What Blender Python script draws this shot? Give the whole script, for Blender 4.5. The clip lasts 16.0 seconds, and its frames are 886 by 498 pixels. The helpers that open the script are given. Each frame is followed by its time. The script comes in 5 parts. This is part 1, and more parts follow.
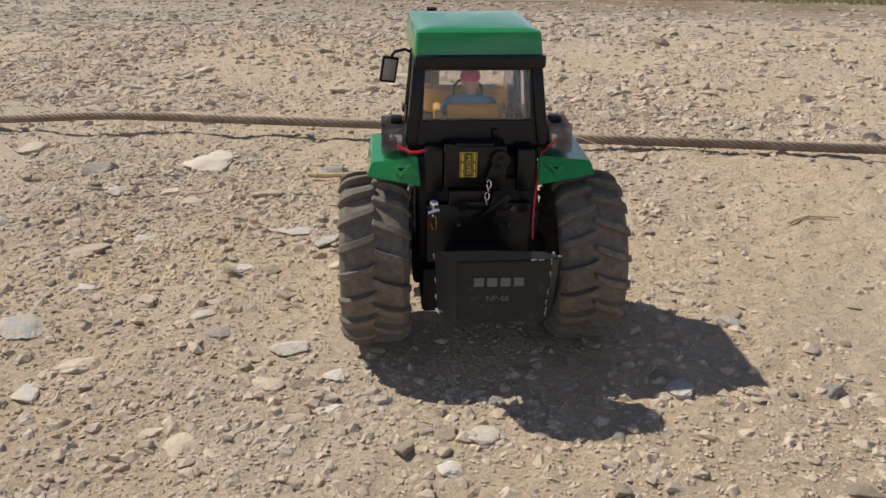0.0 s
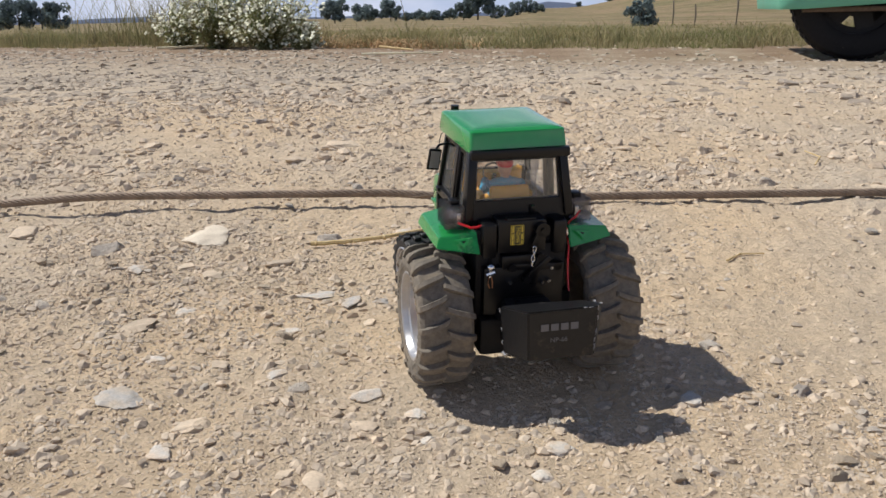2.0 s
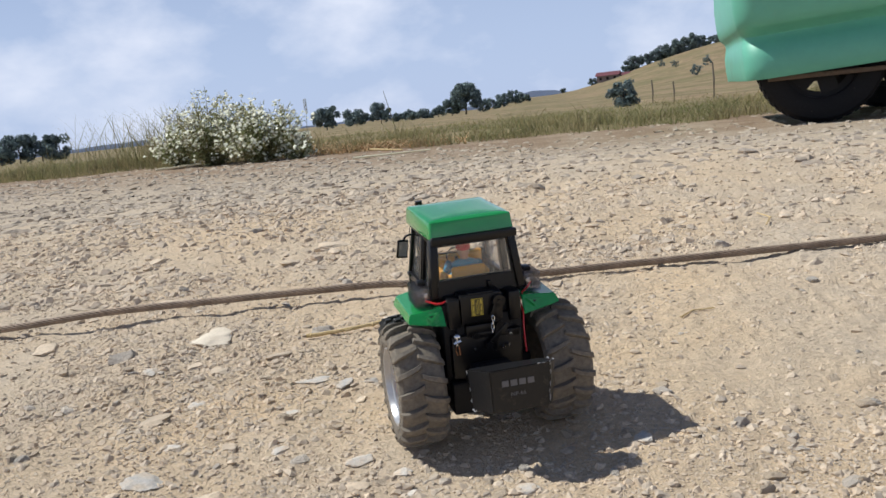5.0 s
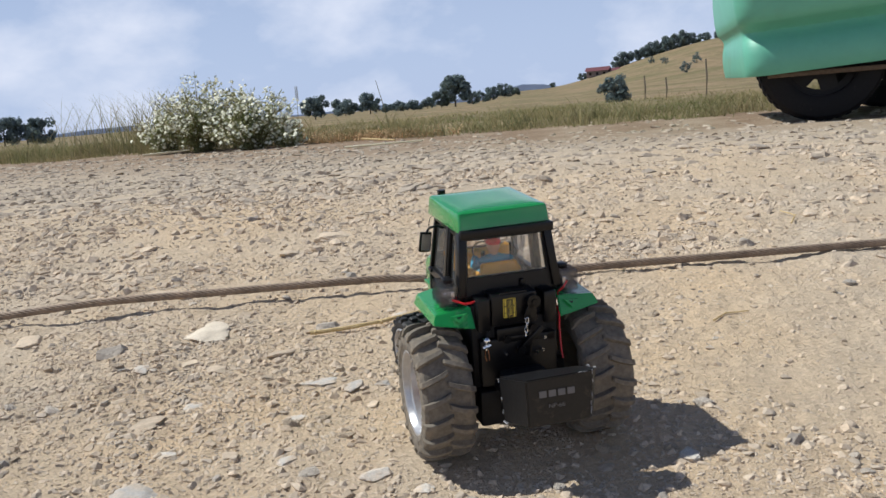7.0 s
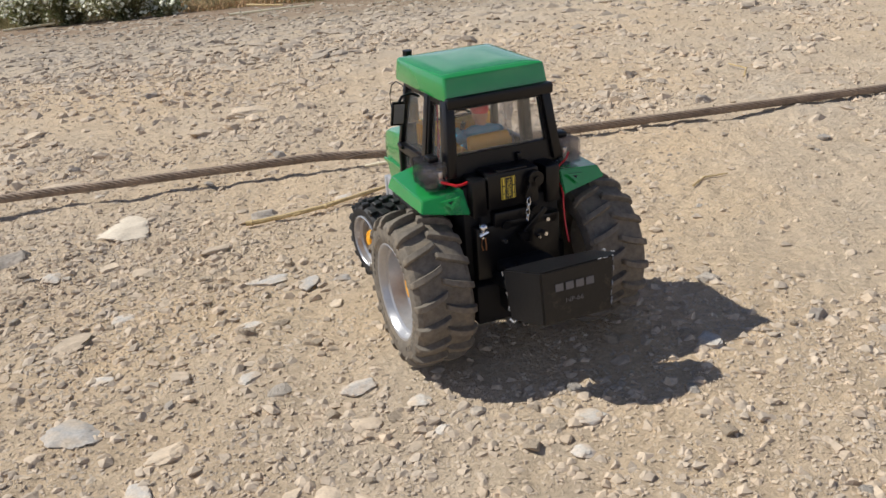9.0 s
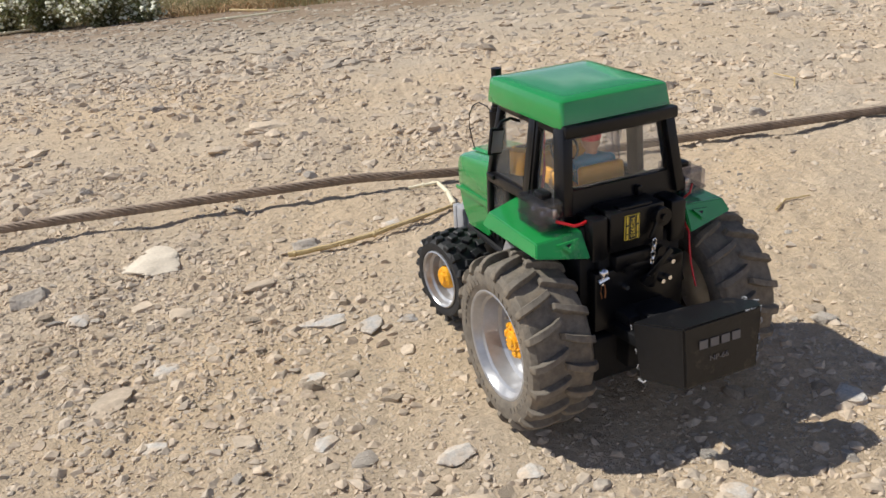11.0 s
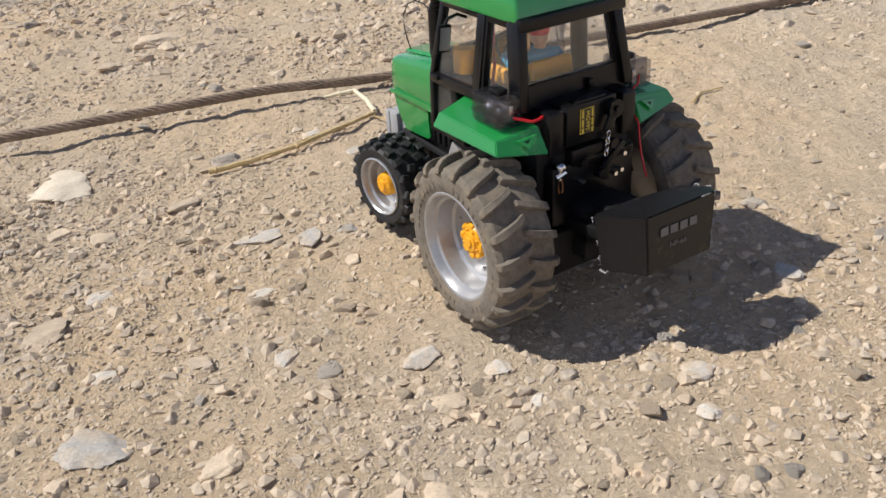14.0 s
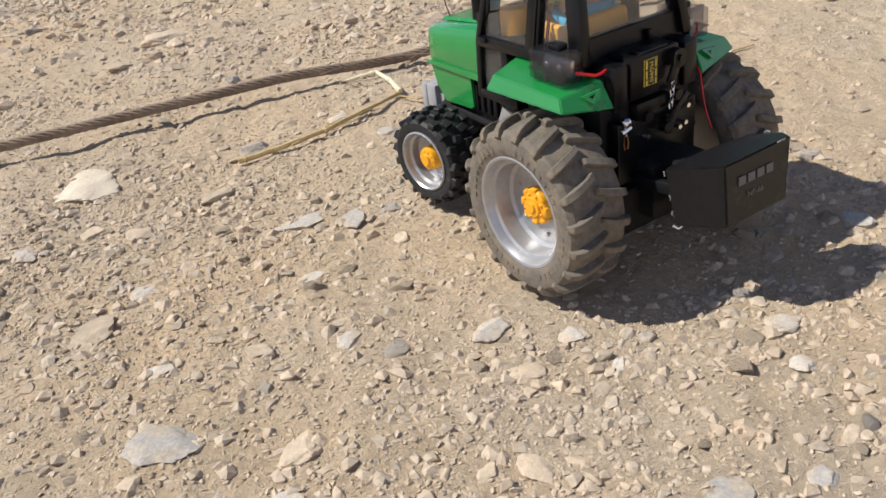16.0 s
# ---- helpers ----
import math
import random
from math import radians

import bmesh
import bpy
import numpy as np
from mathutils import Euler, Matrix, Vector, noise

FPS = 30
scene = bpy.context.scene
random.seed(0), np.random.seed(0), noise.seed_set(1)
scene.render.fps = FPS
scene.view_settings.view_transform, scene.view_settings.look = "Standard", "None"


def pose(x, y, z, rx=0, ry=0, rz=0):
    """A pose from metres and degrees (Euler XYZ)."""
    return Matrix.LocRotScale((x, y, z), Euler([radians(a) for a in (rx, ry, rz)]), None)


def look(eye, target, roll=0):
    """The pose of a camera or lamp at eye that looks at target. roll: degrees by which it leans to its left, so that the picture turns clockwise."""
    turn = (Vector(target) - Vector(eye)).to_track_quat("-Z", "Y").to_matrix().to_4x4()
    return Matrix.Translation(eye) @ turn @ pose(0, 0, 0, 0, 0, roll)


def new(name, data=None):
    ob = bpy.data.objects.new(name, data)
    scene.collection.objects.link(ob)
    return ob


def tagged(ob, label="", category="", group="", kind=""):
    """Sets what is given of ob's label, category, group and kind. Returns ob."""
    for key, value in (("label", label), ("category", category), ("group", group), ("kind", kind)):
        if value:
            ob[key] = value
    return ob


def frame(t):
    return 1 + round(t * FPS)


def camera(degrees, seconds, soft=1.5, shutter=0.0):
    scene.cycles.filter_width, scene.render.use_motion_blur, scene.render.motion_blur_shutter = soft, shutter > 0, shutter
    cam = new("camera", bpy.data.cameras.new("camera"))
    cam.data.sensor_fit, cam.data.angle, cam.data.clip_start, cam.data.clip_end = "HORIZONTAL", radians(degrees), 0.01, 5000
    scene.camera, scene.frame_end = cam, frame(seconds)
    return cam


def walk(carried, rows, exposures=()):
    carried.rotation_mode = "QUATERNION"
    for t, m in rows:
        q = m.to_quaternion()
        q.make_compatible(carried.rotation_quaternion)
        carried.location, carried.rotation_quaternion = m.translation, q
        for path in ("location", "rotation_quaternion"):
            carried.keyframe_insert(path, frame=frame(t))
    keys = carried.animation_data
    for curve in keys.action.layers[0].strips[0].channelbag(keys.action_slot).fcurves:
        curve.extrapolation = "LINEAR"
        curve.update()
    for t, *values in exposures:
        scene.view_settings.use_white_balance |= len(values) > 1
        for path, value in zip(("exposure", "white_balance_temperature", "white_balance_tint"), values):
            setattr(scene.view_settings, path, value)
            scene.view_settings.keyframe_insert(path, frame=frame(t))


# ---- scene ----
cam = camera(53.7, 16.0, soft=1.55)
PATH = [
    (0, 0.2105, 0.3056, 0.2655, 71.99, -0.12, 13.94),
    (0.5, 0.1416, 0.2621, 0.2766, 72.50, 0.18, 7.54),
    (1, 0.1134, 0.2260, 0.3010, 73.24, 0.26, 2.75),
    (1.5, 0.0909, 0.1804, 0.3259, 74.72, 0.50, 4.32),
    (2, 0.0865, 0.1519, 0.3212, 74.76, 1.02, 4.52),
    (2.5, 0.0951, 0.1056, 0.3213, 75.33, 2.20, 4.20),
    (3, 0.1241, 0.0541, 0.3183, 76.19, 4.13, 3.78),
    (3.5, 0.1340, 0.0328, 0.3159, 78.35, 5.41, 3.68),
    (4, 0.1392, 0.0289, 0.3234, 79.84, 6.38, 3.92),
    (6.5, 0.1000, 0.0838, 0.3350, 81.02, 5.20, 3.36),
    (7, 0.0868, 0.1144, 0.3246, 80.22, 4.84, 3.09),
    (7.5, 0.0750, 0.1514, 0.3293, 78.32, 4.35, 2.11),
    (8, 0.0602, 0.1746, 0.3346, 72.27, 6.48, -1.70),
    (8.2, 0.0423, 0.1933, 0.3302, 70.79, 6.96, -3.72),
    (10.3, -0.0292, 0.2892, 0.3071, 71.48, 5.11, -5.11),
    (10.5, -0.0488, 0.3077, 0.3240, 71.42, 5.25, -6.50),
    (11, -0.0715, 0.3341, 0.3229, 71.02, 6.09, -6.00),
    (11.5, -0.1006, 0.3938, 0.3054, 69.32, 5.76, -8.50),
    (12, -0.1306, 0.4403, 0.3084, 68.33, 5.49, -12.15),
    (12.5, -0.1294, 0.4145, 0.3289, 67.37, 6.14, -14.58),
    (13, -0.1342, 0.3611, 0.3387, 63.22, 5.67, -15.49),
    (13.5, -0.1136, 0.3608, 0.3320, 59.89, 6.02, -14.11),
    (14, -0.1212, 0.3478, 0.3180, 64.54, 6.25, -14.41),
    (14.5, -0.1378, 0.3471, 0.3073, 66.15, 6.49, -15.10),
    (15, -0.1433, 0.3550, 0.3142, 65.22, 6.77, -15.33),
    (15.5, -0.1550, 0.3681, 0.3081, 64.06, 8.55, -16.11),
    (16, -0.1646, 0.3724, 0.2990, 64.00, 9.31, -16.23),
]
walk(cam, [(t, pose(x, y, z, rx, ry, rz)) for t, x, y, z, rx, ry, rz in PATH], [(0, -0.24, 6400, 10), (1, -0.16, 6350, 10), (2.5, -0.06, 6200, 9), (4, -0.04, 6050, 7), (7.3, -0.08, 6050, 7), (8.2, -0.10, 6250, 9), (11, -0.03, 6300, 9), (13.5, -0.05, 6350, 10), (16, -0.01, 6350, 10)])

# ---- world, sun ----
SUN_ROT = math.atan2(-0.97, 0.23)
world = bpy.data.worlds.new("sky")
scene.world = world
world.use_nodes = True
wn, wl = world.node_tree.nodes, world.node_tree.links
wbg = wn["Background"]
sky = wn.new("ShaderNodeTexSky")
sky.sky_type, sky.sun_disc = "NISHITA", False
sky.sun_elevation, sky.sun_rotation = radians(52), SUN_ROT
sky.air_density, sky.dust_density, sky.ozone_density = 1.0, 0.3, 1.2
wco = wn.new("ShaderNodeTexCoord")
wmap = wn.new("ShaderNodeMapping")
wmap.inputs["Scale"].default_value = (1.0, 1.0, 1.7)
wnz = wn.new("ShaderNodeTexNoise")
wnz.inputs["Scale"].default_value, wnz.inputs["Detail"].default_value, wnz.inputs["Roughness"].default_value = 4.2, 8.0, 0.52
wrm = wn.new("ShaderNodeValToRGB")
wrm.color_ramp.elements[0].position, wrm.color_ramp.elements[1].position = 0.46, 0.62
wmix = wn.new("ShaderNodeMix")
wmix.data_type = "RGBA"
wmix.inputs[7].default_value = (11.2, 11.4, 12.9, 1)
wl.new(wco.outputs["Generated"], wmap.inputs["Vector"])
wl.new(wmap.outputs["Vector"], wnz.inputs["Vector"])
wl.new(wnz.outputs["Fac"], wrm.inputs["Fac"])
wlow = wn.new("ShaderNodeMath")
wlow.operation = "MULTIPLY"
wl.new(wrm.outputs["Color"], wlow.inputs[0])
wl.new(wlow.outputs[0], wmix.inputs[0])
wtint = wn.new("ShaderNodeMix")
wtint.data_type, wtint.blend_type = "RGBA", "MULTIPLY"
wtint.inputs[0].default_value, wtint.inputs[7].default_value = 1.0, (0.67, 0.71, 0.86, 1)
wl.new(sky.outputs["Color"], wtint.inputs[6])
wsep = wn.new("ShaderNodeSeparateXYZ")
wl.new(wco.outputs["Generated"], wsep.inputs[0])
whigh = wn.new("ShaderNodeMapRange")
whigh.interpolation_type = "SMOOTHSTEP"
whigh.inputs[1].default_value, whigh.inputs[2].default_value, whigh.inputs[3].default_value, whigh.inputs[4].default_value = 0.0, 0.5, 0.88, 0.0
wl.new(wsep.outputs["Z"], whigh.inputs[0])
wthin = wn.new("ShaderNodeMapRange")
wthin.inputs[1].default_value, wthin.inputs[2].default_value, wthin.inputs[3].default_value, wthin.inputs[4].default_value = 0.2, 0.7, 1.0, 0.15
wl.new(wsep.outputs["Z"], wthin.inputs[0])
wl.new(wthin.outputs[0], wlow.inputs[1])
whaze = wn.new("ShaderNodeMix")
whaze.data_type = "RGBA"
whaze.inputs[7].default_value = (7.7, 8.8, 11.7, 1)
wl.new(whigh.outputs[0], whaze.inputs[0])
wl.new(wtint.outputs[2], whaze.inputs[6])
wl.new(whaze.outputs[2], wmix.inputs[6])
wl.new(wmix.outputs[2], wbg.inputs["Color"])
wbg.inputs["Strength"].default_value = 0.072
sun = new("sun", bpy.data.lights.new("sun", "SUN"))
sun.data.energy, sun.data.angle, sun.data.color = 4.95, radians(0.55), (1.0, 0.95, 0.86)
sun.matrix_world = look((0, 0, 0), (0.745, -0.175, -1.0))


# ---- materials ----
def mat(name, color, rough=0.5, metal=0.0, vary=0.0, scale=20.0, bump=0.0, bscale=80.0, second=None, dust=0.0, dust_scale=30.0, spec=0.5, coat=0.0, island=0.0, obrand=0.0):
    """A principled material: two scales of colour variation, dust patches and fine relief."""
    m = bpy.data.materials.new(name)
    m.use_nodes = True
    nt, ln = m.node_tree.nodes, m.node_tree.links
    bs = nt["Principled BSDF"]
    bs.inputs["Roughness"].default_value, bs.inputs["Metallic"].default_value = rough, metal
    bs.inputs["Specular IOR Level"].default_value, bs.inputs["Coat Weight"].default_value = spec, coat
    co = nt.new("ShaderNodeTexCoord")

    def nz(sc, detail=6.0, ro=0.6):
        n = nt.new("ShaderNodeTexNoise")
        n.inputs["Scale"].default_value, n.inputs["Detail"].default_value, n.inputs["Roughness"].default_value = sc, detail, ro
        ln.new(co.outputs["Object"], n.inputs["Vector"])
        return n

    def mix(fac, a, b, kind="MIX"):
        n = nt.new("ShaderNodeMix")
        n.data_type, n.blend_type = "RGBA", kind
        for socket, value in ((n.inputs[0], fac), (n.inputs[6], a), (n.inputs[7], b)):
            if isinstance(value, bpy.types.NodeSocket):
                ln.new(value, socket)
            else:
                socket.default_value = value
        return n.outputs[2]

    def ramp(sock, lo, hi, a=0.0, b=1.0):
        n = nt.new("ShaderNodeMapRange")
        n.inputs[1].default_value, n.inputs[2].default_value, n.inputs[3].default_value, n.inputs[4].default_value = lo, hi, a, b
        ln.new(sock, n.inputs[0])
        return n.outputs[0]

    c = (*color, 1)
    out = c
    if second:
        out = mix(ramp(nz(scale).outputs["Fac"], 0.38, 0.62), c, (*second, 1))
    if vary:
        g = nz(scale * 7, 8.0, 0.7)
        out = mix(1.0, out, mix(ramp(g.outputs["Fac"], 0.3, 0.7), (1 - vary,) * 3 + (1,), (1 + vary,) * 3 + (1,)), "MULTIPLY")
    if island or obrand:
        if island:
            src = nt.new("ShaderNodeNewGeometry").outputs["Random Per Island"]
        else:
            src = nt.new("ShaderNodeObjectInfo").outputs["Random"]
        k = island or obrand
        out = mix(1.0, out, mix(src, (1 - k, 1 - k, 1 - k * 0.85, 1), (1 + k, 1 + k, 1 + k * 1.1, 1)), "MULTIPLY")
    if dust:
        d = ramp(nz(dust_scale, 10.0, 0.68).outputs["Fac"], 0.62 - 0.3 * dust, 0.8 - 0.2 * dust, 0.0, min(1.0, dust + 0.25))
        out = mix(d, out, (0.33, 0.26, 0.18, 1))
        rr = nt.new("ShaderNodeMix")
        ln.new(d, rr.inputs[0])
        rr.inputs[2].default_value, rr.inputs[3].default_value = rough, 0.9
        ln.new(rr.outputs[0], bs.inputs["Roughness"])
    if isinstance(out, tuple):
        bs.inputs["Base Color"].default_value = out
    else:
        ln.new(out, bs.inputs["Base Color"])
    if bump:
        b = nt.new("ShaderNodeBump")
        b.inputs["Strength"].default_value, b.inputs["Distance"].default_value = 1.0, bump
        ln.new(nz(bscale, 8.0, 0.65).outputs["Fac"], b.inputs["Height"])
        ln.new(b.outputs["Normal"], bs.inputs["Normal"])
    return m


def ground_mat(name):
    """Dry, dusty, packed clay with grit: patches of orange clay and grey stone dust, crumbs, small relief."""
    m = mat(name, (0.47, 0.36, 0.235), 0.95, spec=0.2)
    nt, ln = m.node_tree.nodes, m.node_tree.links
    bs = nt["Principled BSDF"]
    co = next(n for n in nt if n.bl_idname == "ShaderNodeTexCoord")

    def tex(kind, sc, **kw):
        n = nt.new(kind)
        n.inputs["Scale"].default_value = sc
        for k, v in kw.items():
            n.inputs[k].default_value = v
        ln.new(co.outputs["Object"], n.inputs["Vector"])
        return n

    def rng(sock, lo, hi, a, b):
        n = nt.new("ShaderNodeMapRange")
        n.inputs[1].default_value, n.inputs[2].default_value, n.inputs[3].default_value, n.inputs[4].default_value = lo, hi, a, b
        ln.new(sock, n.inputs[0])
        return n.outputs[0]

    def mix(f, a, b, kind="MIX"):
        n = nt.new("ShaderNodeMix")
        n.data_type, n.blend_type = "RGBA", kind
        for socket, value in ((n.inputs[0], f), (n.inputs[6], a), (n.inputs[7], b)):
            if isinstance(value, bpy.types.NodeSocket):
                ln.new(value, socket)
            else:
                socket.default_value = value
        return n.outputs[2]

    big = tex("ShaderNodeTexNoise", 2.2, Detail=5.0, Roughness=0.6)
    mid = tex("ShaderNodeTexNoise", 16.0, Detail=7.0, Roughness=0.65)
    fine = tex("ShaderNodeTexNoise", 150.0, Detail=9.0, Roughness=0.78)
    crumbs = tex("ShaderNodeTexVoronoi", 170.0, Randomness=1.0)
    crumbs2 = tex("ShaderNodeTexVoronoi", 70.0, Randomness=1.0)
    c = mix(rng(big.outputs["Fac"], 0.36, 0.64, 0, 1), (0.650, 0.490, 0.318, 1), (0.555, 0.466, 0.362, 1))
    c = mix(rng(mid.outputs["Fac"], 0.35, 0.7, 0, 0.65), c, (0.52, 0.41, 0.285, 1))
    xyz, soil = nt.new("ShaderNodeSeparateXYZ"), nt.new("ShaderNodeMath")
    ln.new(co.outputs["Object"], xyz.inputs[0])
    soil.operation = "MULTIPLY"
    side, lot = nt.new("ShaderNodeMath"), nt.new("ShaderNodeMath")
    side.operation, lot.operation = "MINIMUM", "MULTIPLY_ADD"
    ln.new(xyz.outputs["X"], side.inputs[0])
    side.inputs[1].default_value, lot.inputs[1].default_value = 0.8, 0.42
    ln.new(side.outputs[0], lot.inputs[0])
    ln.new(xyz.outputs["Y"], lot.inputs[2])
    ln.new(rng(lot.outputs[0], 4.1, 6.5, 0.0, 1.0), soil.inputs[0])
    ln.new(rng(big.outputs["Fac"], 0.3, 0.55, 0.45, 1.0), soil.inputs[1])
    # Base colour is made darker and greyer with distance along Y.
    c = mix(rng(xyz.outputs["Y"], 1.2, 4.2, 0.0, 0.85), c, mix(rng(mid.outputs["Fac"], 0.35, 0.65, 0, 1), (0.465, 0.39, 0.302, 1), (0.375, 0.312, 0.24, 1)))
    c = mix(soil.outputs[0], c, (0.235, 0.165, 0.108, 1))
    c = mix(rng(fine.outputs["Fac"], 0.3, 0.7, 0, 1), mix(1.0, c, (0.74, 0.73, 0.72, 1), "MULTIPLY"), mix(1.0, c, (1.26, 1.25, 1.23, 1), "MULTIPLY"))
    c = mix(rng(crumbs.outputs["Distance"], 0.0, 0.35, 0.22, 0.0), c, (0.52, 0.45, 0.36, 1))
    ln.new(c, bs.inputs["Base Color"])
    add = nt.new("ShaderNodeMath")
    add.operation = "ADD"
    ln.new(rng(fine.outputs["Fac"], 0, 1, 0, 1.9), add.inputs[0])
    ln.new(rng(crumbs.outputs["Distance"], 0.0, 0.6, 0.35, 0.0), add.inputs[1])
    add2 = nt.new("ShaderNodeMath")
    add2.operation = "ADD"
    ln.new(add.outputs[0], add2.inputs[0])
    ln.new(rng(crumbs2.outputs["Distance"], 0.0, 0.5, 0.35, 0.0), add2.inputs[1])
    b = nt.new("ShaderNodeBump")
    b.inputs["Strength"].default_value, b.inputs["Distance"].default_value = 1.0, 0.0018
    ln.new(add2.outputs[0], b.inputs["Height"])
    ln.new(b.outputs["Normal"], bs.inputs["Normal"])
    return m


def clear_mat(name, tint, body, haze, rough=0.08):
    """Thin clear plastic: see-through with a little gloss and a dusty film."""
    m = bpy.data.materials.new(name)
    m.use_nodes = True
    nt, ln = m.node_tree.nodes, m.node_tree.links
    nt.remove(nt["Principled BSDF"])
    out = nt["Material Output"]
    tr, gl, df = nt.new("ShaderNodeBsdfTransparent"), nt.new("ShaderNodeBsdfGlossy"), nt.new("ShaderNodeBsdfDiffuse")
    tr.inputs["Color"].default_value = (*tint, 1)
    gl.inputs["Roughness"].default_value = rough
    df.inputs["Color"].default_value = (*body, 1)
    nzt, rg, co = nt.new("ShaderNodeTexNoise"), nt.new("ShaderNodeMapRange"), nt.new("ShaderNodeTexCoord")
    nzt.inputs["Scale"].default_value, nzt.inputs["Detail"].default_value = 60.0, 6.0
    rg.inputs[1].default_value, rg.inputs[2].default_value, rg.inputs[3].default_value, rg.inputs[4].default_value = 0.3, 0.75, haze * 0.5, haze * 1.7
    ln.new(co.outputs["Object"], nzt.inputs["Vector"])
    ln.new(nzt.outputs["Fac"], rg.inputs[0])
    m1, m2 = nt.new("ShaderNodeMixShader"), nt.new("ShaderNodeMixShader")
    ln.new(rg.outputs[0], m1.inputs[0])
    ln.new(tr.outputs[0], m1.inputs[1])
    ln.new(df.outputs[0], m1.inputs[2])
    m2.inputs[0].default_value = 0.05
    ln.new(m1.outputs[0], m2.inputs[1])
    ln.new(gl.outputs[0], m2.inputs[2])
    ln.new(m2.outputs[0], out.inputs["Surface"])
    return m


M_GROUND = ground_mat("packed_clay")
M_FIELD = mat("dry_field", (0.265, 0.195, 0.118), 0.95, vary=0.4, scale=0.11, second=(0.165, 0.145, 0.072), spec=0.1)
M_STONE = mat("stone_grit", (0.555, 0.440, 0.315), 0.95, vary=0.22, scale=25, second=(0.505, 0.422, 0.325), island=0.14, bump=0.0008, bscale=220, spec=0.25)
M_GRAVEL = mat("lot_gravel", (0.46, 0.378, 0.282), 0.92, vary=0.2, scale=12, second=(0.385, 0.325, 0.255), island=0.16, bump=0.001, bscale=90, spec=0.25)
M_STONE_TAN = mat("tan_stone", (0.58, 0.465, 0.335), 0.9, vary=0.22, scale=30, second=(0.47, 0.385, 0.285), obrand=0.15, bump=0.0012, bscale=130, spec=0.25)
M_STONE_GREY = mat("grey_slate", (0.43, 0.41, 0.375), 0.9, vary=0.26, scale=55, second=(0.50, 0.42, 0.32), obrand=0.2, bump=0.0012, bscale=130, spec=0.35)
M_STONE_WHITE = mat("pale_quartz", (0.57, 0.53, 0.465), 0.85, vary=0.25, scale=70, second=(0.58, 0.47, 0.35), obrand=0.12, bump=0.001, bscale=150)
M_STONE_PALE = mat("pale_flat_stone", (0.70, 0.61, 0.485), 0.88, vary=0.14, scale=40, second=(0.64, 0.55, 0.43), bump=0.0008, bscale=120, spec=0.25)
M_STONE_DARK = mat("dark_stone", (0.30, 0.265, 0.22), 0.85, vary=0.25, scale=40, second=(0.40, 0.335, 0.26), obrand=0.25, bump=0.001, bscale=150)
M_GREEN = mat("green_plastic", (0.018, 0.255, 0.056), 0.24, vary=0.06, scale=8, dust=0.07, dust_scale=14, bump=0.00004, bscale=260, coat=0.65)
M_BLACK = mat("black_plastic", (0.005, 0.005, 0.006), 0.32, vary=0.2, scale=30, spec=0.3, dust=0.0, dust_scale=60, bump=0.00012, bscale=300)
M_BLACK_MATT = mat("matt_black_plastic", (0.007, 0.007, 0.008), 0.6, vary=0.25, scale=30, dust=0.03, dust_scale=60, bump=0.0002, bscale=300, spec=0.3)
M_BATTERY = mat("battery_plastic", (0.008, 0.008, 0.009), 0.4, vary=0.35, scale=40, dust=0.05, dust_scale=55, bump=0.00015, bscale=400, spec=0.35)
M_RUBBER = mat("dusty_rubber", (0.178, 0.154, 0.124), 0.88, vary=0.32, scale=25, dust=0.40, dust_scale=38, bump=0.0004, bscale=260, spec=0.25)
M_RUBBER_F = mat("black_rubber", (0.022, 0.022, 0.023), 0.6, vary=0.3, scale=30, dust=0.12, dust_scale=60, bump=0.0002, bscale=260, spec=0.4)
M_SILVER = mat("silver_paint", (0.46, 0.46, 0.47), 0.34, 0.6, vary=0.1, scale=25, dust=0.12, dust_scale=50)
M_GREY = mat("grey_plastic", (0.36, 0.36, 0.37), 0.45, vary=0.1, scale=25, dust=0.15, dust_scale=40)
M_YELLOW = mat("yellow_plastic", (0.86, 0.40, 0.015), 0.38, vary=0.1, scale=60, dust=0.08, dust_scale=90)
M_SEAT = mat("orange_plastic", (0.80, 0.37, 0.03), 0.45, vary=0.1, scale=40, dust=0.1, dust_scale=50)
M_CHROME = mat("chrome", (0.75, 0.75, 0.76), 0.2, 1.0)
M_RED = mat("red_wire", (0.55, 0.012, 0.015), 0.4)
M_COPPER = mat("copper_wire", (0.45, 0.2, 0.08), 0.5, 0.4)
M_BLUE = mat("blue_cloth", (0.04, 0.29, 0.48), 0.7, vary=0.1, scale=80)
M_CAP = mat("red_cap", (0.72, 0.02, 0.04), 0.55)
M_SKIN = mat("doll_plastic", (0.62, 0.33, 0.22), 0.5)
M_LABEL = mat("label_black", (0.02, 0.02, 0.02), 0.35)
M_LABEL_Y = mat("label_yellow", (0.72, 0.55, 0.06), 0.4)
M_PRINT = mat("silver_print", (0.12, 0.12, 0.13), 0.45)
M_GLUE = mat("dried_glue", (0.32, 0.32, 0.33), 0.5)
M_MIRROR = mat("mirror_face", (0.55, 0.57, 0.6), 0.35, 1.0)
M_GLASS = clear_mat("clear_window", (0.97, 0.975, 0.98), (0.75, 0.74, 0.72), 0.032)
M_SMOKE = clear_mat("smoked_lens", (0.70, 0.70, 0.73), (0.30, 0.30, 0.31), 0.04, 0.1)
M_FILM = clear_mat("clear_film", (0.85, 0.85, 0.88), (0.62, 0.60, 0.64), 0.32, 0.2)
M_CABLE = mat("rusty_steel", (0.20, 0.15, 0.11), 0.7, 0.25, vary=0.3, scale=30, second=(0.29, 0.22, 0.16), bump=0.0002, bscale=300)
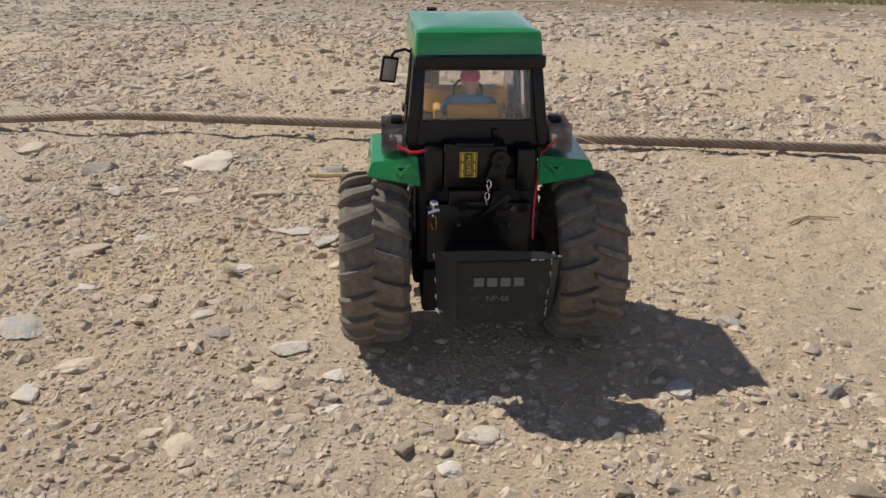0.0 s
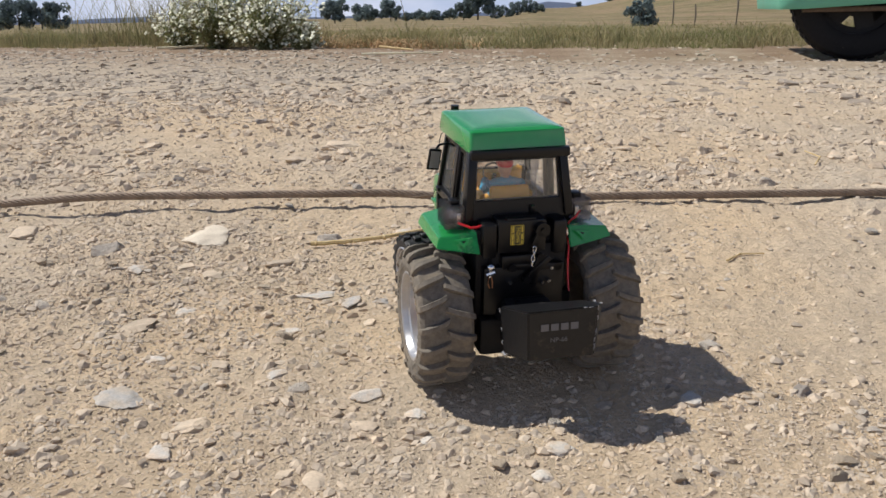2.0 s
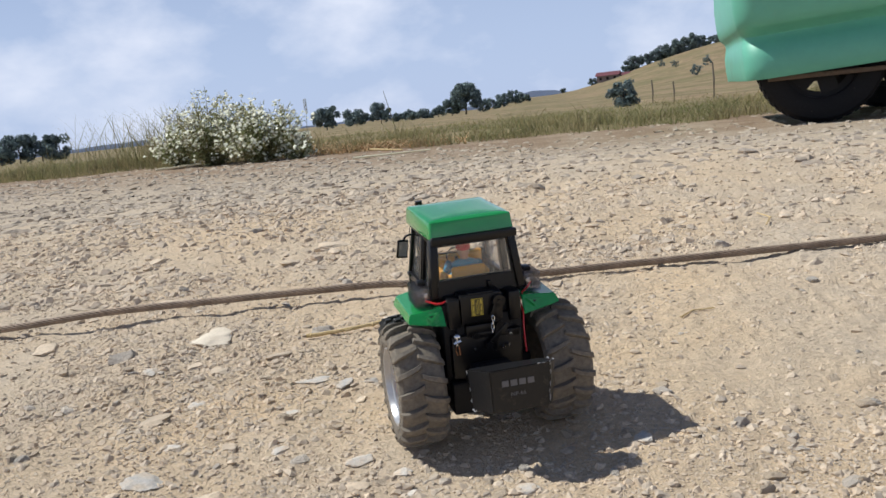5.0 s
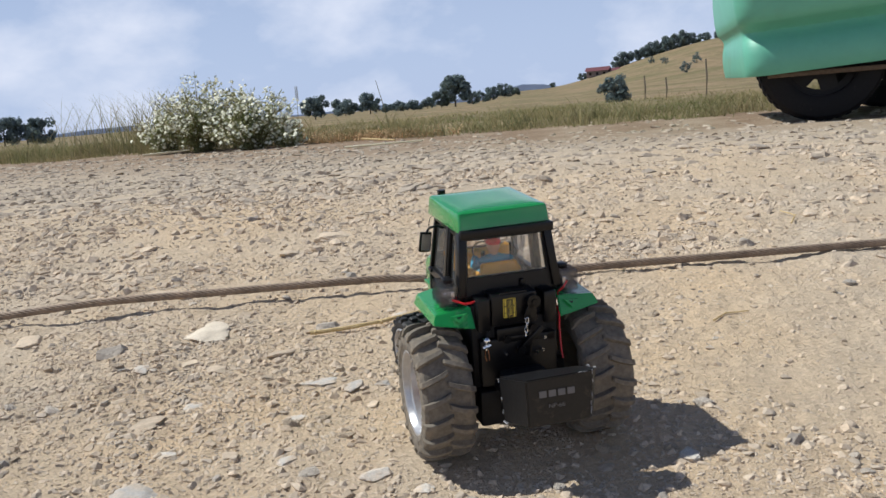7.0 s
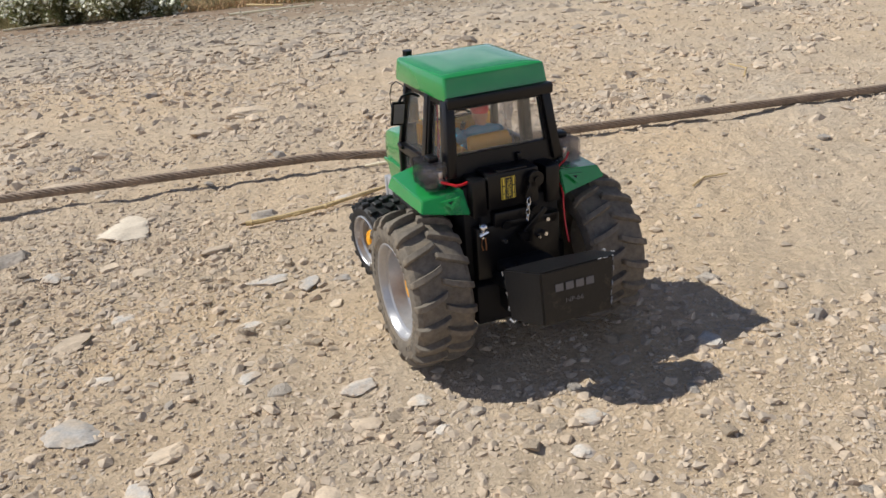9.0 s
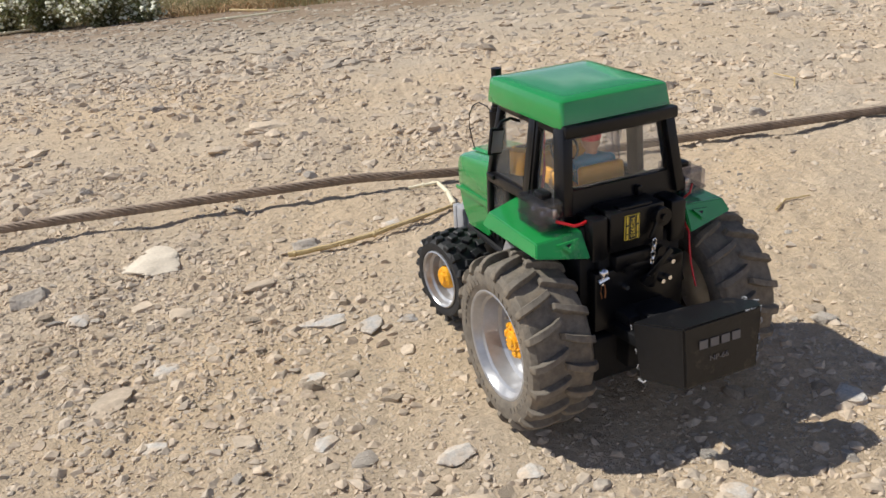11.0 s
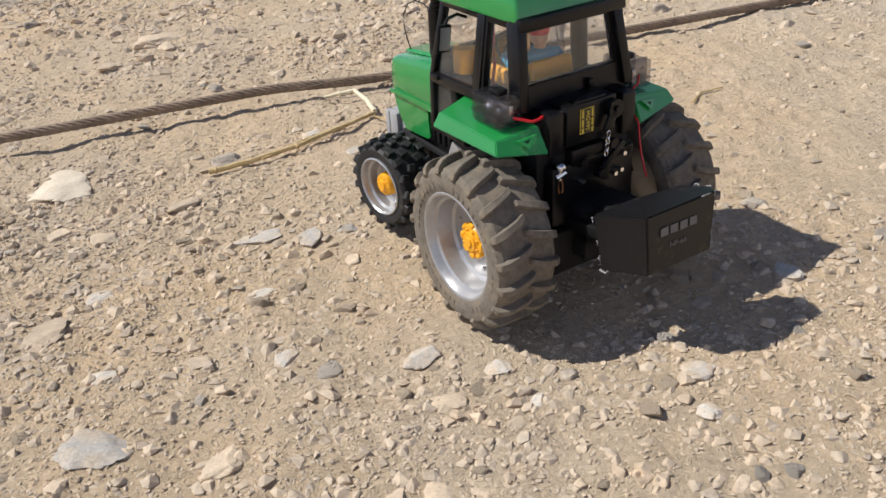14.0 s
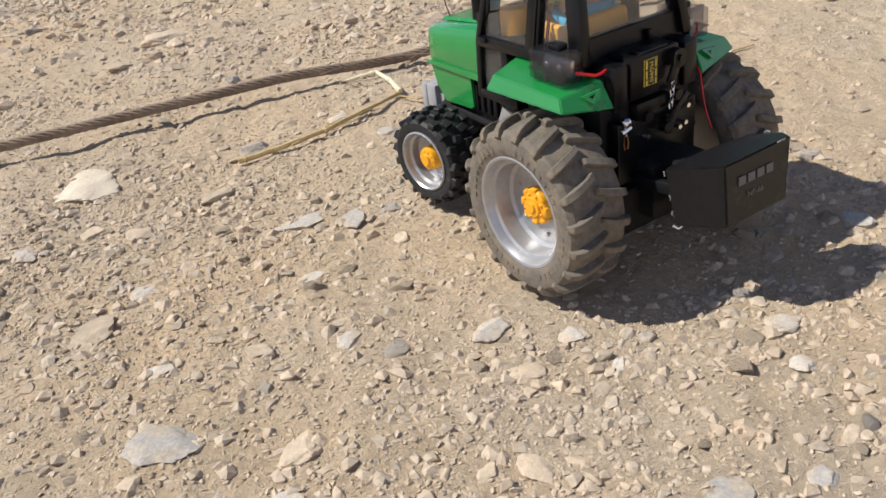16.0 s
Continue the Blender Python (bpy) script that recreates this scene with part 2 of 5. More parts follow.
M_STRAW = mat("dry_straw", (0.60, 0.45, 0.23), 0.7, vary=0.2, scale=60, second=(0.46, 0.33, 0.14), bump=0.0002, bscale=300)
M_STRAW_PALE = mat("pale_straw", (0.78, 0.70, 0.50), 0.6, vary=0.12, scale=60)
M_GRASS = mat("grass_blades", (0.205, 0.215, 0.085), 0.8, second=(0.35, 0.29, 0.15), scale=0.9, island=0.14, spec=0.2)
M_LEAF = mat("weed_leaves", (0.22, 0.25, 0.105), 0.75, second=(0.32, 0.30, 0.16), scale=4.0, island=0.4, spec=0.25)


def leafy(m, share):
    """Let some of the light through, as thin leaves and blades do."""
    nt, ln = m.node_tree.nodes, m.node_tree.links
    bs, out = nt["Principled BSDF"], nt["Material Output"]
    tl, mx = nt.new("ShaderNodeBsdfTranslucent"), nt.new("ShaderNodeMixShader")
    ln.new(bs.inputs["Base Color"].links[0].from_socket, tl.inputs["Color"])
    mx.inputs[0].default_value = share
    ln.new(bs.outputs[0], mx.inputs[1])
    ln.new(tl.outputs[0], mx.inputs[2])
    ln.new(mx.outputs[0], out.inputs["Surface"])


M_STALK = mat("dry_stalks", (0.34, 0.28, 0.15), 0.85, second=(0.22, 0.225, 0.10), scale=1.6, island=0.3, spec=0.15)
M_LITTER = mat("dead_grass", (0.52, 0.33, 0.17), 0.9, second=(0.42, 0.29, 0.16), scale=5.0, island=0.25, spec=0.1)
leafy(M_STALK, 0.35)
leafy(M_GRASS, 0.45)
leafy(M_LEAF, 0.45)
M_PETAL = mat("white_petals", (0.80, 0.78, 0.60), 0.7, island=0.12)
M_STEM = mat("plant_stems", (0.15, 0.15, 0.06), 0.8, second=(0.26, 0.21, 0.10), scale=6.0)
# Leaf green made paler and bluer: far haze is mixed into the colour.
M_TREE_HAZED = mat("hazed_tree_leaves", (0.155, 0.20, 0.20), 0.8, second=(0.16, 0.205, 0.18), scale=0.5, island=0.35, spec=0.15)
leafy(M_TREE_HAZED, 0.3)
M_BARK = mat("bark", (0.10, 0.08, 0.06), 0.9, vary=0.2, scale=6)
M_PAINT = mat("mint_paint", (0.125, 0.40, 0.285), 0.5, vary=0.06, scale=1.2, second=(0.135, 0.43, 0.30), dust=0.12, dust_scale=3.0, coat=0.1)
M_UNDER = mat("rusty_underside", (0.11, 0.075, 0.048), 0.85, vary=0.3, scale=8)
M_TYRE = mat("truck_rubber", (0.012, 0.012, 0.013), 0.8, vary=0.2, scale=8, spec=0.25, dust=0.03, dust_scale=12)
M_RIM = mat("dark_steel", (0.010, 0.010, 0.011), 0.8, 0.0, vary=0.2, scale=8)
M_TRIM = mat("pale_dirt", (0.5, 0.45, 0.36), 0.9)
M_WALL = mat("plaster_wall", (0.24, 0.19, 0.18), 0.9, vary=0.1, scale=0.8)
M_ROOF = mat("red_roof", (0.14, 0.042, 0.055), 0.8, vary=0.15, scale=0.8)
# Distance haze is put into this pale blue; there is no volume.
M_HILL_HAZED = mat("hazed_hill", (0.50, 0.60, 0.80), 1.0, vary=0.05, scale=0.002, spec=0.0)
M_POST = mat("grey_wood", (0.2, 0.17, 0.13), 0.9, vary=0.2, scale=12)


# ---- building helpers ----
def finish(ob, sharp=35):
    me = ob.data
    me.polygons.foreach_set("use_smooth", [True] * len(me.polygons))
    me.set_sharp_from_angle(angle=radians(sharp))
    return ob


def link_mesh(name, bm, materials, parent=None, sharp=35):
    me = bpy.data.meshes.new(name)
    bmesh.ops.recalc_face_normals(bm, faces=bm.faces)
    bm.to_mesh(me)
    bm.free()
    for m in materials if isinstance(materials, (list, tuple)) else [materials]:
        me.materials.append(m)
    ob = new(name, me)
    if parent:
        ob.parent = parent
    return finish(ob, sharp)


def part(name, bm, material, parent, label="", sharp=35):
    ob = link_mesh(name, bm, material, parent, sharp)
    if label:
        tagged(ob, label)
    return ob


def thing(name, bm, material, label, category, group="", kind="", sharp=35):
    return tagged(link_mesh(name, bm, material, None, sharp), label, category, group, kind)


def holder(name, m, label, category, group=""):
    ob = new(name)
    ob.empty_display_size = 0.05
    ob.matrix_world = m
    return tagged(ob, label, category, group)


def cube(bm, c, size, bevel=0.0, m=None, seg=2):
    """A bevelled box in bm; m turns it about its own centre first."""
    made = bmesh.ops.create_cube(bm, size=1.0)["verts"]
    bmesh.ops.scale(bm, vec=size, verts=made)
    if bevel:
        edges = list({e for v in made for e in v.link_edges})
        res = bmesh.ops.bevel(bm, geom=edges, offset=bevel, segments=seg, affect="EDGES", profile=0.5)
        made = list({v for f in res["faces"] for v in f.verts} | {v for v in made if v.is_valid})
    mm = Matrix.Translation(c) @ (m.to_4x4() if m is not None else Matrix.Identity(4))
    bmesh.ops.transform(bm, matrix=mm, verts=made)
    return made


def bar(bm, p, q, w, t, up=(0, 0, 1), bevel=0.0):
    """A square bar from p to q, w wide and t thick."""
    p, q = Vector(p), Vector(q)
    d = q - p
    ax = d.normalized()
    sx = ax.cross(Vector(up)).normalized()
    sz = sx.cross(ax)
    m = Matrix((sx, ax, sz)).transposed()
    return cube(bm, (p + q) / 2, (w, d.length, t), bevel, m)


def ngon(bm, pts):
    return bm.faces.new([bm.verts.new(p) for p in pts])


def solid(bm, a, b):
    """A closed solid between two outlines of equal length."""
    va, vb = [bm.verts.new(p) for p in a], [bm.verts.new(p) for p in b]
    n = len(va)
    bm.faces.new(va)
    bm.faces.new(vb[::-1])
    for i in range(n):
        bm.faces.new((va[i], vb[i], vb[(i + 1) % n], va[(i + 1) % n]))
    return va + vb


def loft(bm, rings, caps=True, closed=True):
    vs = [[bm.verts.new(p) for p in r] for r in rings]
    n = len(vs[0])
    for a, b in zip(vs, vs[1:]):
        for i in range(n if closed else n - 1):
            bm.faces.new((a[i], a[(i + 1) % n], b[(i + 1) % n], b[i]))
    if caps:
        bm.faces.new(vs[0][::-1])
        bm.faces.new(vs[-1])
    return vs


def tube(bm, pts, r, n=8, taper=1.0):
    """A round tube along a line of points."""
    pts = [Vector(p) for p in pts]
    rings = []
    ref = Vector((0.0, 0.0, 1.0))
    for i, p in enumerate(pts):
        d = (pts[min(i + 1, len(pts) - 1)] - pts[max(i - 1, 0)]).normalized()
        a = d.cross(ref)
        if a.length < 0.05:
            a = d.cross(Vector((1.0, 0.0, 0.0)))
        a.normalize()
        b = a.cross(d)
        rr = r * (1 + (taper - 1) * i / max(1, len(pts) - 1))
        rings.append([p + rr * (math.cos(2 * math.pi * k / n) * a + math.sin(2 * math.pi * k / n) * b) for k in range(n)])
    return loft(bm, rings)


def lathe(bm, prof, n=48, m=None):
    """Turn a profile of (radius, x) about the x axis; open at both ends unless the radius is 0."""
    m = m or Matrix.Identity(4)
    rings = [[m @ Vector((x, r * math.cos(2 * math.pi * k / n), r * math.sin(2 * math.pi * k / n))) for k in range(n)] for r, x in prof]
    return loft(bm, rings, caps=False)


def ball(bm, c, r, sub=2, scale=(1, 1, 1)):
    vs = bmesh.ops.create_icosphere(bm, subdivisions=sub, radius=r)["verts"]
    bmesh.ops.scale(bm, vec=scale, verts=vs)
    bmesh.ops.translate(bm, vec=c, verts=vs)
    return vs


def smooth(a, b, v):
    u = min(1.0, max(0.0, (v - a) / (b - a)))
    return u * u * (3 - 2 * u)


# ---- the ground, one sheet to the horizon ----
TRACTOR = pose(0.0805, 0.9169, 0.0010, 5.30, 0.14, 17.87)
TRACTOR_INV = TRACTOR.inverted()
FADE_R = (0.0, 1.7, 2.0, 2.3, 2.65, 3.0, 3.5, 4.0, 4.5, 5.0, 5.6)
FADE = (1.0, 1.0, 0.98, 0.9, 0.71, 0.5, 0.3, 0.166, 0.085, 0.035, 0.0)


def slope(x, y):
    """The lot round the toy climbs gently away, crests and falls back to the level of the verge."""
    return (-0.0797 + 0.088 * y) * float(np.interp(math.hypot(x - 0.08, y - 0.15), FADE_R, FADE))


def edge_y(x):
    """Where the bare lot ends and the grass begins."""
    base = 7.5 + max(0.0, 0.8 - x) * 0.42
    return base + 0.35 * noise.noise((x * 0.9, 3.1, 0)) + 0.2 * noise.noise((x * 3.1, 7.1, 0))


def crest(b):
    """The hill's rise in degrees by bearing."""
    return -0.5 + 0.6 * smooth(-2, 2, b) + 2.0 * smooth(3, 14, b) + 1.5 * smooth(11, 26, b)


def height(x, y):
    r = math.hypot(x, y)
    z = slope(x, y)
    if r < 14:
        loc = TRACTOR_INV @ Vector((x, y, slope(x, y)))
        calm = smooth(0.10, 0.24, math.hypot(loc.x / 1.0, (loc.y - 0.08) / 1.3))
        z += 0.008 * calm * noise.noise((x * 4.2, y * 4.2, 0.3))
        z += (0.15 + 0.85 * calm) * (0.0045 * noise.noise((x * 17, y * 17, 1.7)) + 0.0022 * noise.noise((x * 48, y * 48, 5.2)))
        z += (0.0024 * noise.noise((x * 75, y * 75, 9.0)) + 0.0012 * noise.noise((x * 160, y * 160, 3.0))) * (0.5 + 0.5 * calm)
        z -= 0.0035 * (1 - calm)
    if y > 5:
        over = smooth(0.0, 0.7, y - edge_y(x))
        z += 0.05 * over * (1 + 0.8 * noise.noise((x * 1.3, y * 1.3, 2)))
    if r > 9 and y > 0:
        b = math.degrees(math.atan2(x, y))
        e = -0.5 + (crest(b) + 0.5) * smooth(25, 260, min(r, 260))
        far = min(r, 260)
        z += far * math.tan(radians(e)) * smooth(9, 24, r)
        if r > 260:
            z -= (r - 260) * (0.012 if b > 2 else 0.006)
        z += 0.25 * smooth(20, 80, r) * noise.noise((x * 0.03, y * 0.03, 0)) * smooth(2, 10, b)
    return z


def spread(lo, hi, step, grow, limit_lo, limit_hi):
    mid = list(np.arange(lo, hi + step / 2, step))
    up, s = [mid[-1]], step
    while up[-1] < limit_hi:
        s *= grow
        up.append(up[-1] + s)
    down, s = [mid[0]], step
    while down[-1] > limit_lo:
        s *= grow
        down.append(down[-1] - s)
    return down[:0:-1] + mid + up[1:]


def build_ground():
    xs = spread(-0.45, 0.65, 0.0048, 1.042, -3500, 3500)
    ys = spread(0.55, 1.75, 0.0048, 1.034, -3000, 4000)
    verts = [(x, y, height(x, y)) for y in ys for x in xs]
    n = len(xs)
    faces = [(j * n + i, j * n + i + 1, (j + 1) * n + i + 1, (j + 1) * n + i) for j in range(len(ys) - 1) for i in range(n - 1)]
    me = bpy.data.meshes.new("ground")
    me.from_pydata(verts, [], faces)
    me.materials.append(M_GROUND)
    me.materials.append(M_FIELD)
    index = []
    for j in range(len(ys) - 1):
        yc = (ys[j] + ys[j + 1]) / 2
        for i in range(n - 1):
            xc = (xs[i] + xs[i + 1]) / 2
            index.append(1 if yc > 5 and yc > edge_y(xc) + 0.1 else 0)
    me.polygons.foreach_set("material_index", index)
    me.polygons.foreach_set("use_smooth", [True] * len(me.polygons))
    return tagged(new("ground", me), "dry dusty clay lot with dry grass field beyond", "ground", "", "structure")


build_ground()


# ---- loose grit and stones, too many to count ----
def shard(seed, count):
    """An angular chip of stone: the hull of a few random points."""
    rng = np.random.default_rng(seed)
    bm = bmesh.new()
    for _ in range(count):
        d = rng.normal(0, 1, 3)
        d /= np.linalg.norm(d)
        bm.verts.new(np.sign(d) * np.abs(d) ** 0.9 * rng.uniform(0.82, 1.06))
    hull = bmesh.ops.convex_hull(bm, input=list(bm.verts))
    bmesh.ops.delete(bm, geom=list({g for g in hull["geom_interior"] + hull["geom_unused"] if isinstance(g, bmesh.types.BMVert)}), context="VERTS")
    bmesh.ops.triangulate(bm, faces=bm.faces)
    bm.verts.index_update()
    v, f = np.array([x.co[:] for x in bm.verts]), np.array([[x.index for x in y.verts] for y in bm.faces])
    bm.free()
    return v, f


SHARDS = [shard(k, 17) for k in range(10)]
CHIPS = [shard(50 + k, 9) for k in range(6)]


def scatter(name, bases, places, sizes, rng, flat=(0.35, 0.8), sink=0.58):
    """Many stones in one mesh: each is its own island, turned, stretched and flattened."""
    av, af, start = [], [], 0
    which = rng.integers(0, len(bases), len(places))
    for b, (bv, bf) in enumerate(bases):
        sel = which == b
        pl, sz = places[sel], sizes[sel]
        n, k = len(pl), len(bv)
        ang = rng.uniform(0, 2 * np.pi, n)
        st = np.stack([rng.uniform(0.85, 1.25, n), rng.uniform(0.65, 1.0, n), rng.uniform(*flat, n)], 1)
        v = bv[None] * (1 + rng.normal(0, 0.08, (n, k, 1))) * st[:, None, :] * sz[:, None, None]
        tx, ty = rng.normal(0, 0.12, n), rng.normal(0, 0.12, n)
        v[:, :, 2] += v[:, :, 0] * tx[:, None] + v[:, :, 1] * ty[:, None]
        c, s = np.cos(ang)[:, None], np.sin(ang)[:, None]
        x, y = v[:, :, 0] * c - v[:, :, 1] * s, v[:, :, 0] * s + v[:, :, 1] * c
        z = v[:, :, 2] + (pl[:, 2] + sz * st[:, 2] * (1 - 2 * sink))[:, None]
        av.append(np.stack([x + pl[:, 0:1], y + pl[:, 1:2], z], 2).reshape(-1, 3))
        af.append((bf[None] + (np.arange(n) * k)[:, None, None]).reshape(-1, 3) + start)
        start += n * k
    me = bpy.data.meshes.new(name)
    me.from_pydata(np.concatenate(av).tolist(), [], np.concatenate(af).tolist())
    return me


def clear_of_wheels(x, y):
    loc = TRACTOR_INV @ Vector((x, y, slope(x, y)))
    rear = abs(abs(loc.x) - 0.073) < 0.031 and abs(loc.y + 0.004) < 0.022
    front = abs(abs(loc.x) - 0.0505) < 0.024 and abs(loc.y - 0.155) < 0.018
    return not (rear or front)


def places_in(rng, count, x0, x1, y0, y1, weight=None):
    out = []
    while len(out) < count:
        x, y = rng.uniform(x0, x1), rng.uniform(y0, y1)
        if weight and rng.uniform() > weight(x, y):
            continue
        if not clear_of_wheels(x, y) or y > edge_y(x) + 0.3:
            continue
        out.append((x, y, height(x, y)))
    return np.array(out)


def patchy(x, y):
    """Stony and bare patches; the ground to the left is stonier."""
    g = 0.5 + 0.9 * noise.noise((x * 3.0, y * 3.0, 4.4)) + 0.5 * noise.noise((x * 9.0, y * 9.0, 8.4))
    return min(1.0, max(0.14, g + 0.25 * (1 - smooth(-0.5, 0.2, x)) - 0.38 * smooth(0.05, 0.45, x) * smooth(0.85, 1.1, y)))


def thinning(x, y):
    """Fewer stones where the lot turns to brown soil before the grass."""
    return patchy(x, y) * (1 - 0.85 * smooth(-1.5, -0.4, y - edge_y(x)))


def build_stones():
    rng = np.random.default_rng(11)
    for nm, bases, count, area, lo, span, power, words in (
            ("grit", CHIPS, 80000, (-0.55, 0.75, 0.45, 1.65), 0.0007, 0.0020, 1.8, "fine dusty grit lying on dry clay"),
            ("grit", CHIPS, 34000, (-1.3, 1.5, 1.5, 2.5), 0.0014, 0.0030, 1.6, "dusty grit on the lot beyond the cable"),
            ("pebbles", SHARDS, 12000, (-0.55, 0.75, 0.45, 1.65), 0.0016, 0.0058, 3.4, "angular tan and grey pebbles lying on clay"),
            ("pebbles", SHARDS, 9000, (-1.3, 1.5, 1.5, 2.6), 0.0026, 0.0130, 3.6, "angular dusty pebbles on the lot beyond the cable"),
            ("grit", CHIPS, 16000, (-1.4, 1.5, 0.6, 1.6), 0.0012, 0.0028, 1.6, "dusty grit scattered round the toy"),
            ("pebbles", SHARDS, 6000, (-1.4, 1.5, 0.6, 1.6), 0.0022, 0.0050, 2.4, "angular dusty pebbles scattered round the toy"),
            ("stone_chips", SHARDS, 700, (-1.3, 1.5, 1.3, 2.6), 0.0060, 0.0085, 2.4, "flat angular stone chips lying on clay"),
            ("gravel", SHARDS, 18000, (-3.6, 4.0, 2.2, 5.0), 0.0035, 0.030, 4.0, "loose angular gravel on the dusty lot"),
            ("gravel", SHARDS, 14000, (-7.5, 6.5, 4.5, 10.8), 0.005, 0.036, 3.8, "coarse pale gravel towards the grass verge")):
        p = places_in(rng, count, *area, thinning)
        me = scatter(nm, bases, p, lo + span * rng.uniform(0, 1, len(p)) ** power, rng, (0.2, 0.5) if nm == "gravel" else (0.4, 0.8))
        me.materials.append(M_GRAVEL if nm == "gravel" else M_STONE)
        tagged(new(nm, me), words, nm.replace("_", " "), "", "stuff")


build_stones()


def build_loose_stones():
    """Some two hundred single stones round the toy, on a few shared shapes."""
    rng = np.random.default_rng(77)
    bases = []
    for k in range(14):
        v, f = shard(200 + k, 22)
        me = bpy.data.meshes.new("stone")
        me.from_pydata((v * 0.55).tolist(), [], f.tolist())
        me.polygons.foreach_set("use_smooth", [True] * len(me.polygons))
        me.set_sharp_from_angle(angle=radians(38))
        me.materials.append((M_STONE_TAN, M_STONE_TAN, M_STONE_TAN, M_STONE_GREY, M_STONE_TAN, M_STONE_WHITE, M_STONE_TAN)[k % 7])
        bases.append((me, ("tan dusty angular stone on dry clay", "grey slate chip on dry clay", "pale quartz chip on dry clay")[(0, 0, 0, 1, 0, 2, 0)[k % 7]]))
    for x, y, z in places_in(rng, 230, -0.52, 0.72, 0.52, 1.6, patchy):
        me, words = bases[int(rng.integers(0, len(bases)))]
        w = 0.008 + 0.012 * rng.uniform() ** 2
        ob = new("stone", me)
        ob.matrix_world = pose(x, y, z + 0.02 * w, rng.normal(0, 9), rng.normal(0, 9), rng.uniform(0, 360)) @ Matrix.Diagonal((w * 1.2, w * rng.uniform(0.65, 1.0), w * rng.uniform(0.35, 0.7), 1))
        tagged(ob, words, "stone", "loose stones on the lot")


build_loose_stones()


def worn_stone(bm, wide, deep, tall, seed):
    """A stone broken along a few planes, with worn edges and an uneven skin."""
    rng = np.random.default_rng(seed)
    cuts = [(Vector(rng.normal(0, 1, 3)).normalized(), rng.uniform(0.5, 0.86)) for _ in range(13)]
    cuts += [(Vector((0.1, -0.1, 1)).normalized(), 0.72)]
    verts = bmesh.ops.create_icosphere(bm, subdivisions=4, radius=1.0)["verts"]
    for v in verts:
        d = v.co.normalized()
        r = min([1.0] + [q / max(1e-6, d.dot(n)) for n, q in cuts if d.dot(n) > 0.05])
        r *= 1 + 0.16 * noise.noise(d * 1.7 + Vector((seed, 0, 0))) + 0.05 * noise.noise(d * 5.0 + Vector((0, seed, 0))) + 0.03 * noise.noise(d * 13.0)
        v.co = Vector((d.x * wide * 0.68, d.y * deep * 0.68, d.z * tall * 0.66)) * r
    return verts


def stone(x, y, wide, deep, tall, material, label, seed, sink=0.6, turn=0.0):
    """One loose stone, sunk into the clay."""
    bm = bmesh.new()
    worn_stone(bm, wide, deep, tall, seed)
    ob = thing("stone", bm, material, label, "stone", "loose stones on the lot", sharp=20)
    ob.matrix_world = pose(x, y, height(x, y) + tall * (0.5 - sink) * 0.8, 5, 0, turn)
    return ob


# ---- the toy tractor ----
tractor = holder("toy_tractor", TRACTOR, "green and black plastic toy tractor with dusty tyres on dry ground", "toy tractor")


def put(ob, x=0.0, y=0.0, z=0.0, rx=0.0, ry=0.0, rz=0.0):
    ob.matrix_local = pose(x, y, z, rx, ry, rz)
    return ob


